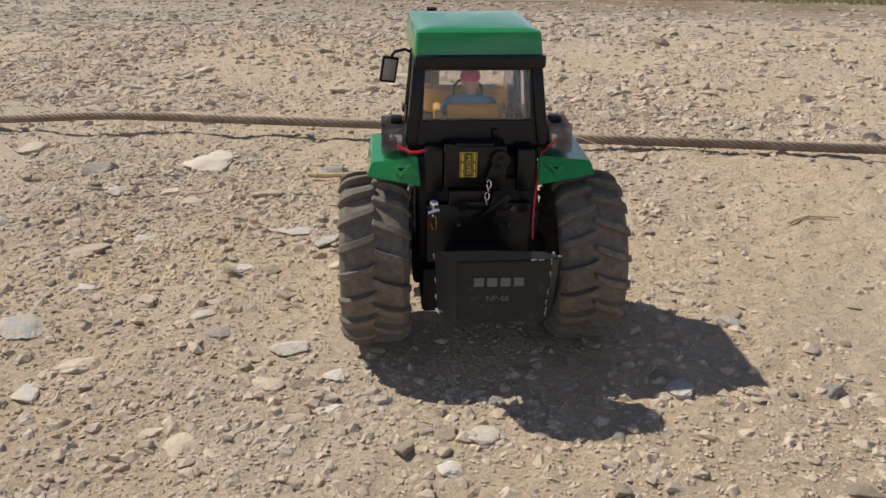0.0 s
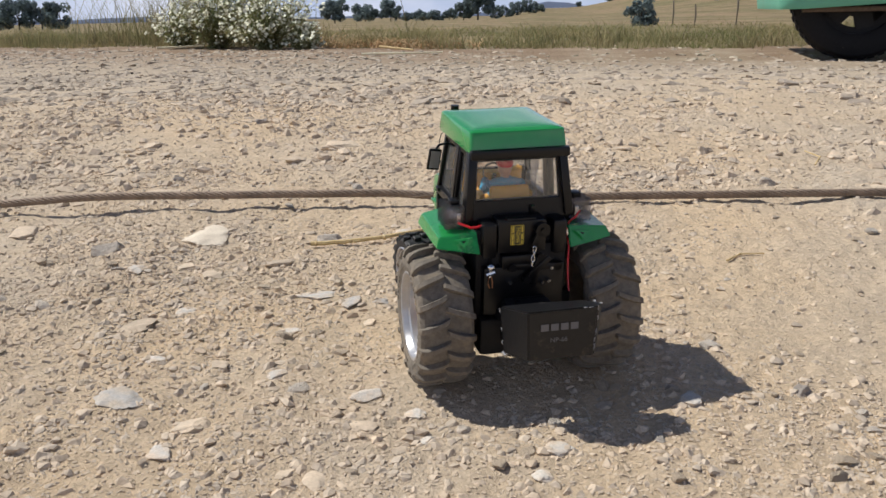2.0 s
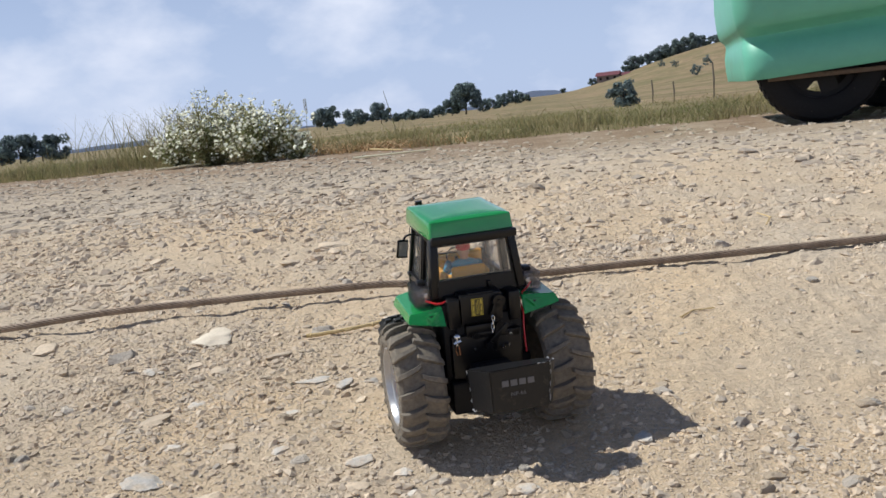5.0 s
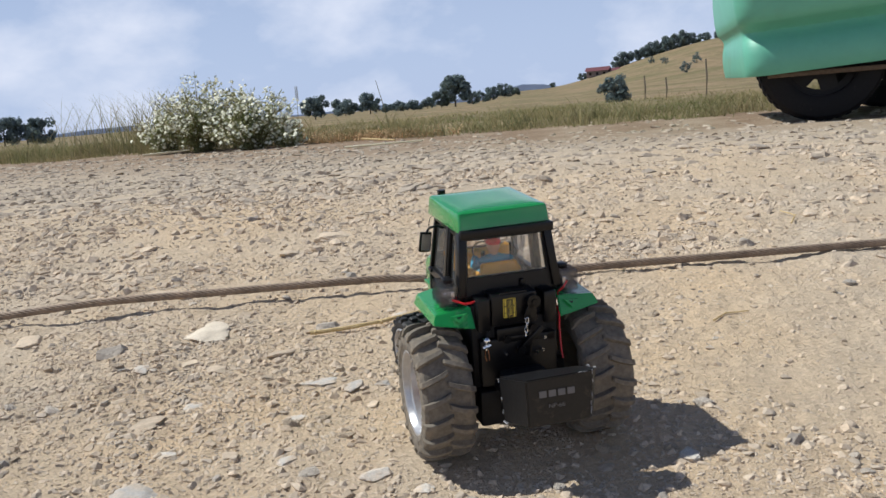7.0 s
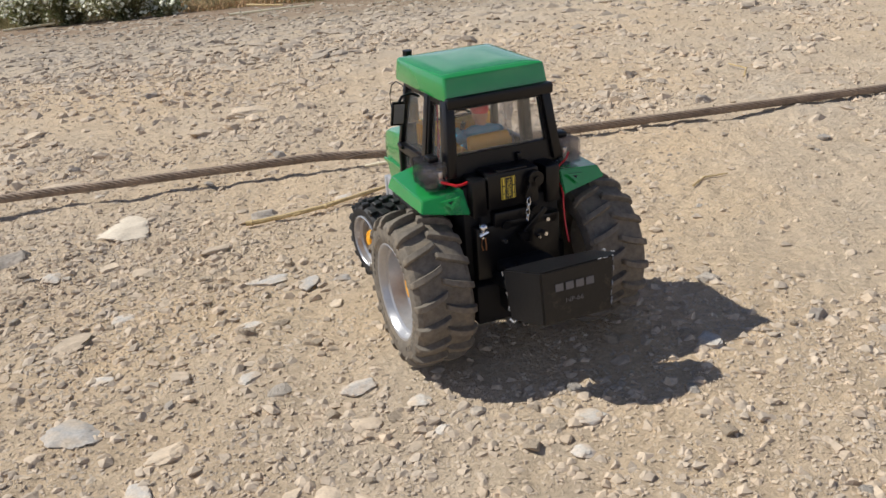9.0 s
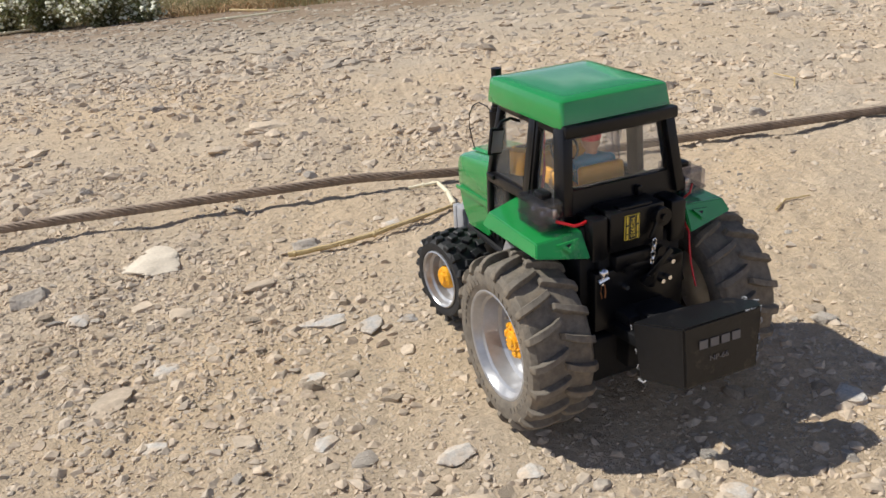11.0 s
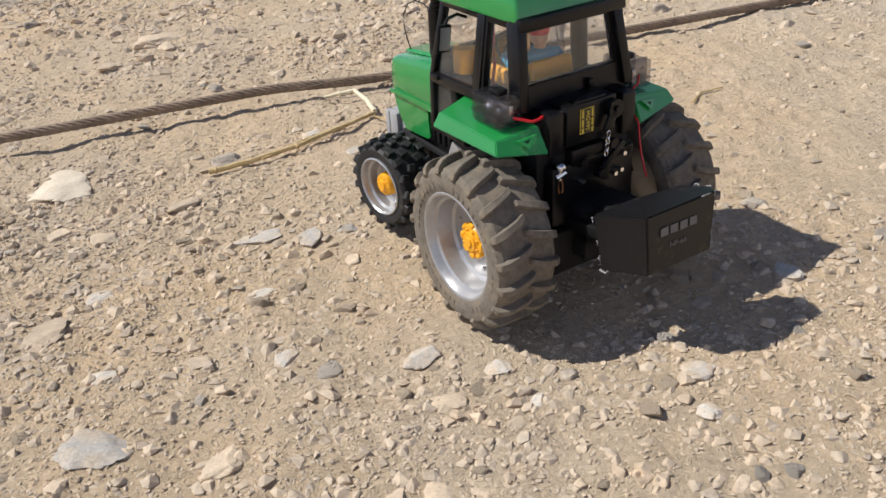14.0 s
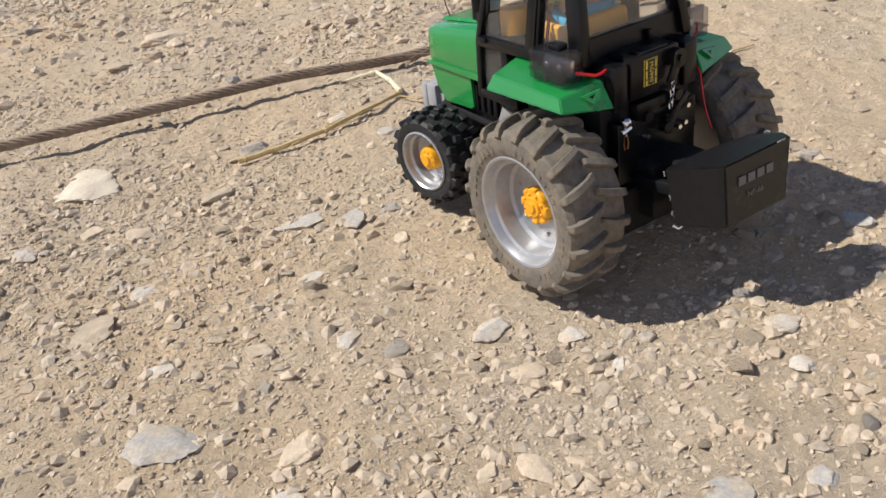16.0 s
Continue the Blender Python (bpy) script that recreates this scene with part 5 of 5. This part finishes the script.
def build_verge():
    rng = np.random.default_rng(21)
    pl, hs = [], []
    while len(pl) < 34000:
        x = rng.uniform(-9.5, 7.5)
        d = rng.exponential(1.6)
        y = edge_y(x) + d - 0.12
        clump = 0.5 + 0.8 * noise.noise((x * 0.9, y * 0.9, 12.0)) + 0.4 * noise.noise((x * 3, y * 3, 2.0))
        if rng.uniform() > clump or d > 9:
            continue
        tall = 0.03 + 0.11 * max(0.0, clump) * rng.uniform(0.4, 1.0) * (0.45 + 0.55 * smooth(0.0, 0.8, d))
        if x < -3.6:
            tall *= 1.25
        pl.append((x, y, height(x, y) - 0.01))
        hs.append(tall)
    me = blades("verge_grass", pl, np.array(hs), rng.uniform(0.003, 0.007, len(pl)), rng, M_GRASS, 1.3)
    tagged(new("verge_grass", me), "dry yellow-green grass along the edge of the lot", "grass", "", "stuff")
    pl, hs = [], []
    for _ in range(430):
        x = rng.normal(-3.75, 0.55)
        y = edge_y(x) + rng.uniform(0.05, 0.7)
        pl.append((x, y, height(x, y) - 0.01))
        hs.append(rng.uniform(0.35, 0.86))
    me = blades("tall_grass", pl, np.array(hs), rng.uniform(0.005, 0.011, len(pl)), rng, M_STALK, 0.75)
    tagged(new("tall_grass", me), "tall wispy grass beside the flowering bush", "grass", "", "stuff")
    pl, hs = [], []
    for _ in range(330):
        cx = rng.uniform(-8.5, 6.5)
        cy = edge_y(cx) + abs(rng.normal(0, 0.5)) - 0.1
        tall = rng.uniform(0.06, 0.24) * (1.3 if cx < -1.5 else 1.0)
        for _ in range(int(rng.integers(14, 34))):
            x, y = cx + rng.normal(0, 0.09), cy + rng.normal(0, 0.09)
            pl.append((x, y, height(x, y) - 0.01))
            hs.append(tall * rng.uniform(0.5, 1.25))
    me = blades("grass_tufts", pl, np.array(hs), rng.uniform(0.004, 0.009, len(pl)), rng, M_STALK, 0.9)
    tagged(new("grass_tufts", me), "uneven tufts of dry brown and green grass at the verge", "grass", "", "stuff")
    pl, hs = [], []
    for _ in range(900):
        x = rng.normal(-1.2, 0.42)
        y = edge_y(x) + rng.normal(0.05, 0.22)
        pl.append((x, y, height(x, y) + 0.005))
        hs.append(rng.uniform(0.03, 0.10))
    me = blades("dry_litter", pl, np.array(hs), rng.uniform(0.005, 0.012, len(pl)), rng, M_LITTER, 3.5)
    tagged(new("dry_litter", me), "flattened orange-brown dead grass beside the bush", "dry grass", "", "stuff")
    pl, hs = [], []
    for _ in range(4000):
        r = 10 ** rng.uniform(1.05, 1.75)
        b = radians(rng.uniform(-36, 32))
        x, y = r * math.sin(b), r * math.cos(b)
        if y < edge_y(x) + 0.5:
            continue
        pl.append((x, y, height(x, y) - 0.02))
        hs.append(rng.uniform(0.03, 0.10))
    me = blades("field_grass", pl, np.array(hs), rng.uniform(0.012, 0.03, len(pl)), rng, M_GRASS, 1.6)
    tagged(new("field_grass", me), "sparse dry grass tufts on the field", "grass", "", "stuff")


build_verge()


def flowering_bush(x, y, wide, tall, seed, stems, label):
    """Stems that fan out from the root, with many leaves, and clusters of small white flowers above."""
    rng = np.random.default_rng(seed)
    bm = bmesh.new()
    lv, lf, fv, ff = [], [], [], []

    def quad(vs, fs, c, d, n, ln, w):
        d, n = d.normalized(), n.normalized()
        s = d.cross(n).normalized()
        o = len(vs)
        vs += [c, c + d * ln * 0.5 + s * w, c + d * ln + n * ln * 0.15, c + d * ln * 0.5 - s * w]
        fs.append((o, o + 1, o + 2, o + 3))

    for _ in range(stems):
        a = rng.uniform(0, 2 * math.pi)
        reach = wide / 2 * math.sqrt(rng.uniform(0.02, 1))
        h = tall * (1.0 - 0.38 * (reach / (wide / 2)) ** 2) * rng.uniform(0.45, 1.12)
        tip = Vector((reach * math.cos(a), reach * math.sin(a) * 0.7, h))
        pts = [Vector((tip.x * u ** 1.4 * 0.9 + 0.1 * tip.x * u, tip.y * u ** 1.4, h * u)) + 0.02 * Vector((noise.noise((u * 4, a, 0)), noise.noise((u * 4, 0, a)), 0)) for u in (0.0, 0.3, 0.6, 0.85, 1.0)]
        tube(bm, pts, 0.005, 4, 0.35)
        for k in range(int(rng.integers(46, 62))):
            u = 0.04 + 0.9 * rng.uniform() ** 1.35
            i = min(3, int(u * 4))
            c = pts[i].lerp(pts[i + 1], u * 4 - i) + Vector(rng.normal(0, 0.022, 3))
            quad(lv, lf, c, Vector(rng.normal(0, 1, 3)) + Vector((0, 0, 0.4)), Vector(rng.normal(0, 1, 3)), rng.uniform(0.025, 0.055), rng.uniform(0.005, 0.011))
        for k in range(int(rng.integers(5, 9))):
            u = 1.0 - abs(rng.normal(0, 0.34))
            u = max(0.25, u)
            i = min(3, int(u * 4))
            base = pts[i].lerp(pts[i + 1], min(1.0, u * 4 - i)) + Vector(rng.normal(0, 0.028, 3))
            for q in range(int(rng.integers(1, 4))):
                c = base + Vector(rng.normal(0, 0.016, 3))
                n = (Vector(rng.normal(0, 0.5, 3)) + Vector((-0.2, -0.6, 0.9))).normalized()
                t = n.orthogonal().normalized()
                s = n.cross(t)
                r = rng.uniform(0.009, 0.021)
                o = len(fv)
                fv.append(c + n * 0.003)
                fv += [c + r * (0.8 + 0.3 * (m % 2)) * (math.cos(m * math.pi / 4) * t + math.sin(m * math.pi / 4) * s) for m in range(8)]
                ff += [(o, o + 1 + m, o + 1 + (m + 1) % 8) for m in range(8)]
    bush = thing("flowering_bush", bm, M_STEM, label, "bush", "flowering bushes")
    bush.matrix_world = pose(x, y, height(x, y) - 0.02)
    for nm, vs, fs, m, words in (("leaves", lv, lf, M_LEAF, "small green leaves"), ("flowers", fv, ff, M_PETAL, "small white flowers")):
        me = bpy.data.meshes.new(nm)
        me.from_pydata([v[:] for v in vs], [], fs)
        me.materials.append(m)
        ob = new(nm, me)
        ob.parent = bush
        tagged(ob, words, kind="stuff")
    return bush


flowering_bush(-2.80, 8.75, 1.10, 0.76, 1, 100, "weedy bush with many small white flowers at the verge")
flowering_bush(-2.20, 8.45, 1.00, 0.60, 2, 100, "low green bush dotted with white flowers at the verge")
flowering_bush(-3.22, 8.95, 0.70, 0.52, 3, 36, "thin weedy bush with few white flowers at the verge")
flowering_bush(-1.85, 8.3, 0.36, 0.20, 4, 20, "small low weed bush at the verge")

bm = bmesh.new()
tube(bm, [(-1.83, 8.75, 0.0), (-1.82, 8.75, 0.3), (-1.80, 8.74, 0.56)], 0.004, 5, 0.4)
for k in range(26):
    z = 0.42 + 0.14 * k / 26
    ball(bm, (-1.81 + 0.012 * math.sin(k * 2.4), 8.745 + 0.012 * math.cos(k * 2.4), z), 0.006, 1)
thing("seed_stalk", bm, M_STEM, "dark upright seed stalk beside the flowering bush", "plant")
bm = bmesh.new()
tube(bm, [(-1.02, 9.6, 0.02), (-1.06, 9.6, 0.25), (-1.13, 9.6, 0.57)], 0.006, 5, 0.5)
thing("dry_stalk", bm, M_STEM, "thin bare leaning stalk in the grass", "plant")


# ---- trees and far things ----
def foliage(name, centres, radii, per, leaf, rng, material):
    """A crown of many small leaf faces gathered in uneven clumps."""
    vs, fs = [], []
    for c, r in zip(centres, radii):
        for _ in range(per):
            d = rng.normal(0, 1, 3)
            d /= np.linalg.norm(d)
            p = np.array(c) + d * r * rng.uniform(0.55, 1.1) * np.array((1, 1, 0.85))
            t = rng.normal(0, 1, 3)
            t -= d * t.dot(d) * 0.7
            t /= np.linalg.norm(t)
            s = np.cross(d, t)
            ln, w = leaf * rng.uniform(0.6, 1.3), leaf * rng.uniform(0.35, 0.7)
            o = len(vs)
            vs += [p - t * ln, p + s * w + d * w * 0.3, p + t * ln, p - s * w]
            fs.append((o, o + 1, o + 2, o + 3))
    me = bpy.data.meshes.new(name)
    me.from_pydata([tuple(v) for v in vs], [], fs)
    me.materials.append(material)
    return new(name, me)


def tree(bearing, r, tall, wide, seed, label, low=0.25, name="tree", group="trees on the horizon", clumps=26, per=80):
    rng = np.random.default_rng(seed)
    x, y = r * math.sin(radians(bearing)), r * math.cos(radians(bearing))
    bm = bmesh.new()
    tube(bm, [(0, 0, -0.1 * tall), (0.02 * tall, 0, 0.3 * tall), (0, 0.01 * tall, 0.75 * tall)], 0.035 * tall, 7, 0.35)
    centres, radii = [], []
    for k in range(clumps):
        a = rng.uniform(0, 2 * math.pi)
        u = rng.uniform(low, 0.93)
        span = wide / 2 * math.sqrt(max(0.05, 1 - ((u - 0.55) / 0.5) ** 2))
        q = span * math.sqrt(rng.uniform(0.05, 1)) * 0.85
        centres.append((q * math.cos(a), q * math.sin(a), u * tall))
        radii.append(rng.uniform(0.09, 0.19) * wide)
        if k % 4 == 0:
            tube(bm, [(0, 0, u * tall * 0.55), (q * 0.6 * math.cos(a), q * 0.6 * math.sin(a), u * tall * 0.85), centres[-1]], 0.012 * tall, 5, 0.4)
    ob = thing(name, bm, M_BARK, label, "tree", group)
    ob.matrix_world = pose(x, y, height(x, y) - 0.02 * tall)
    crown = foliage("crown", centres, radii, per, 0.060 * wide, rng, M_TREE_HAZED)
    crown.parent = ob
    return ob


tree(-2.3, 150, 5.2, 5.6, 31, "broad dark green tree on the far field edge", 0.3, clumps=34)
tree(-3.2, 152, 2.6, 4.0, 32, "low dark tree on the far field edge")
tree(-11.3, 95, 2.5, 3.1, 33, "rounded dark tree behind the verge")
tree(-9.4, 140, 2.4, 4.2, 34, "low rounded dark tree on the horizon")
tree(-7.8, 140, 3.1, 4.2, 35, "dark spreading tree on the horizon")
for k, (b, h) in enumerate(((-6.7, 1.5), (-6.0, 1.8), (-5.4, 1.6), (-4.7, 1.6), (-4.1, 1.9), (-1.2, 2.1), (-0.5, 1.8), (0.2, 2.2), (0.9, 2.4), (1.4, 1.7))):
    tree(b, 165, h, 3.6, 40 + k, "small dark tree in the row on the horizon", 0.2, clumps=14, per=60)
for k, (b, h) in enumerate(((-30.6, 2.4), (-29.6, 3.0), (-28.4, 3.0), (-27.4, 2.6))):
    tree(b, 105, h, 3.8, 60 + k, "dark tree of the clump at the field's far edge", 0.15, clumps=18, per=60)
for k, (b, h) in enumerate(((4.0, 1.6), (5.9, 2.4), (8.1, 3.8), (8.6, 4.4), (9.4, 3.6), (9.9, 4.2), (10.4, 4.4), (10.8, 4.0), (11.3, 4.6), (11.8, 5.0), (12.3, 5.0), (12.9, 3.0), (13.5, 2.6), (14.2, 2.4))):
    tree(b, 245, h * 0.78, h * 1.0 + 0.4, 70 + k, "dark tree in the row along the hill crest", 0.08, clumps=26, per=70)
tree(8.0, 22, 0.66, 0.80, 90, "round dark shrub standing in the dry field", 0.10, "shrub", "shrubs in the field", 30, 60)
for k, (b, r, h) in enumerate(((12.3, 120, 1.5), (12.9, 150, 1.6), (11.0, 170, 1.4), (10.2, 190, 1.5))):
    tree(b, r, h, h * 1.25, 95 + k, "small dark shrub on the hillside", 0.1, "shrub", "shrubs in the field", 12, 36)


def farmhouse(bearing, r):
    x, y = r * math.sin(radians(bearing)), r * math.cos(radians(bearing))
    m = pose(x, y, height(x, y) - 0.4, 0, 0, -bearing - 12)
    ob = holder("farmhouse", m @ Matrix.Scale(0.7, 4), "low farmhouse with a red roof on the far hillside", "house")
    bm = bmesh.new()
    cube(bm, (0, 0, 1.2), (8.0, 4.0, 2.4))
    wall = part("wall", bm, M_WALL, ob)
    bm = bmesh.new()
    solid(bm, [(-4.5, -2.6, 2.3), (-4.5, 2.6, 2.3), (-4.5, 0, 3.7)], [(4.5, -2.6, 2.3), (4.5, 2.6, 2.3), (4.5, 0, 3.7)])
    part("roof", bm, M_ROOF, ob)
    for k in range(3):
        bm = bmesh.new()
        cube(bm, (-2.6 + 2.6 * k, -2.02, 1.3), (0.9, 0.06, 1.0))
        part("window", bm, M_RIM, ob)
    bm = bmesh.new()
    solid(bm, [(4.4, -2.2, 1.9), (4.4, 2.2, 1.9), (4.4, 0, 2.9)], [(8.0, -2.2, 1.9), (8.0, 2.2, 1.9), (8.0, 0, 2.9)])
    part("annex_roof", bm, M_ROOF, ob)
    bm = bmesh.new()
    cube(bm, (6.0, 0, 0.95), (3.6, 3.4, 1.9))
    part("annex_wall", bm, M_WALL, ob)


farmhouse(6.9, 235)
for k, (b, r, h) in enumerate(((13.6, 14.5, 0.55), (11.2, 15.0, 0.35), (9.9, 15.5, 0.4))):
    x, y = r * math.sin(radians(b)), r * math.cos(radians(b))
    bm = bmesh.new()
    tube(bm, [(0, 0, -0.1), (0.02, 0, h * 0.5), (0.01, 0, h)], 0.018, 6, 0.7)
    ob = thing("fence_post", bm, M_POST, "thin grey wooden fence post in dry grass", "fence post", "fence posts")
    ob.matrix_world = pose(x, y, height(x, y))

# Far hills, their haze carried by the pale blue base colour.
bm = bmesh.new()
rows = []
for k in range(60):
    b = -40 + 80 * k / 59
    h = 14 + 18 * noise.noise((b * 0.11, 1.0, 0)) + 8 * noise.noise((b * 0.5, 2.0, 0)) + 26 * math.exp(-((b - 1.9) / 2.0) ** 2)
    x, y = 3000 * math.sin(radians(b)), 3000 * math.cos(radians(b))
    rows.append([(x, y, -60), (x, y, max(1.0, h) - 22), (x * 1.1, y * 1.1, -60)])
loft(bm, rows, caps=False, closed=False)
thing("backdrop_hills", bm, M_HILL_HAZED, "faint blue hills on the horizon, haze in the colour", "hills", "", "structure")


# ---- the parked truck ----
def body_ring(z, end, inset, lift):
    x0, x1, y0, y1, r = 1.32 + end, 6.6 - end, 5.36 + inset, 7.2 - inset, 0.13
    out = []
    for cx, cy, a0 in ((x1 - r, y0 + r, -90), (x1 - r, y1 - r, 0), (x0 + r, y1 - r, 90), (x0 + r, y0 + r, 180)):
        for k in range(9):
            a = radians(a0 + 11.25 * k)
            out.append((cx + r * math.cos(a), cy + r * math.sin(a)))
        if a0 == 180:
            for u in (0.15, 0.3, 0.5, 0.75):
                out.append((x0 + r + (x1 - x0 - 2 * r) * u, y0))
    return [(x, y, z + lift * 0.05 * smooth(1.35, 2.6, x)) for x, y in out]


truck = holder("parked_truck", Matrix.Translation((1.525, 5.42, 0)) @ Matrix.Rotation(radians(-10), 4, "Z") @ Matrix.Translation((-1.32, -5.36, 0)), "mint green parked truck with black wheels at the lot's edge", "truck")
bm = bmesh.new()
loft(bm, [body_ring(z, 0.5 * (e + 0.45 * k) + 0.05 * max(0.0, 0.7 - z), k, l) for z, e, k, l in ((0.46, 0.16, 0.16, 1), (0.30, 0.085, 0.085, 1), (0.292, 0.078, 0.075, 1), (0.292, 0.072, 0.064, 1), (0.302, 0.068, 0.056, 1), (0.36, 0.062, 0.046, 1), (0.42, 0.056, 0.052, 1),
                                                  (0.46, 0.052, 0.064, 1), (0.50, 0.052, 0.088, 1), (0.525, 0.052, 0.112, 1), (0.55, 0.050, 0.118, 1), (0.572, 0.042, 0.100, 1), (0.592, 0.034, 0.050, 1), (0.61, 0.028, 0.020, 1), (0.65, 0.020, 0.004, 1),
                                                  (0.70, 0.012, -0.004, 0.8), (0.82, 0.0, -0.012, 0.5), (1.1, 0.0, 0.0, 0), (1.6, 0.09, 0.09, 0), (1.75, 0.18, 0.18, 0))])
body = part("body", bm, M_PAINT, truck, "mint green painted body with a pressed crease", 40)
bm = bmesh.new()
cube(bm, (3.95, 6.28, 0.50), (5.0, 1.55, 0.05))
cube(bm, (2.55, 5.50, 0.385), (0.75, 0.10, 0.05), 0.01, Matrix.Rotation(radians(-3), 3, "Y"))
part("underside", bm, M_UNDER, truck, "rusty brown underside")
bm = bmesh.new()
cube(bm, (3.96, 5.49, 0.289), (4.9, 0.07, 0.028), 0.006)
part("sill", bm, M_UNDER, truck, "rusty brown lower edge of the body")


def truck_wheel(x, y):
    bm = bmesh.new()
    prof = [(0.215, 0.09), (0.235, 0.105), (0.29, 0.112), (0.335, 0.10), (0.355, 0.075), (0.36, 0.0), (0.355, -0.075), (0.335, -0.10), (0.29, -0.112), (0.235, -0.105), (0.215, -0.09), (0.21, 0.0), (0.215, 0.09)]
    turn = Matrix.Rotation(radians(90), 4, "Z")
    lathe(bm, prof, 48, turn)
    for k in range(40):
        a = 2 * math.pi * k / 40
        for yy in (-0.055, 0.0, 0.055):
            cube(bm, (0.354 * math.cos(a + yy), yy, 0.354 * math.sin(a + yy)), (0.016, 0.042, 0.034), 0.0, Matrix.Rotation(-a - yy, 3, "Y"))
    wheel = part("wheel", bm, M_TYRE, truck, "black truck tyre")
    put(wheel, x, y, 0.362)
    bm = bmesh.new()
    for r0, r1 in ((0.175, 0.222), (0.001, 0.118)):
        rings = []
        for r, yy in ((r0, -0.045), (r1, -0.055), (r1, -0.035), (r0, -0.025)):
            rings.append([(r * math.cos(2 * math.pi * k / 36), yy, r * math.sin(2 * math.pi * k / 36)) for k in range(36)])
        loft(bm, rings, caps=False)
    for k in range(6):
        a = radians(-75 + 60 * k)
        bar(bm, (0.09 * math.cos(a), -0.042, 0.09 * math.sin(a)), (0.185 * math.cos(a), -0.042, 0.185 * math.sin(a)), 0.100, 0.020, up=(0, 1, 0))
    lathe(bm, [(0.001, -0.09), (0.05, -0.09), (0.06, -0.05)], 24, turn)
    for k in range(5):
        a = 2 * math.pi * k / 5
        ball(bm, (0.075 * math.cos(a), -0.058, 0.075 * math.sin(a)), 0.011, 1)
    part("rim", bm, M_RIM, wheel, "dark steel rim with openings")


for x, y in ((1.82, 5.62), (5.4, 5.62), (2.45, 6.85), (5.4, 6.85)):
    truck_wheel(x, y)
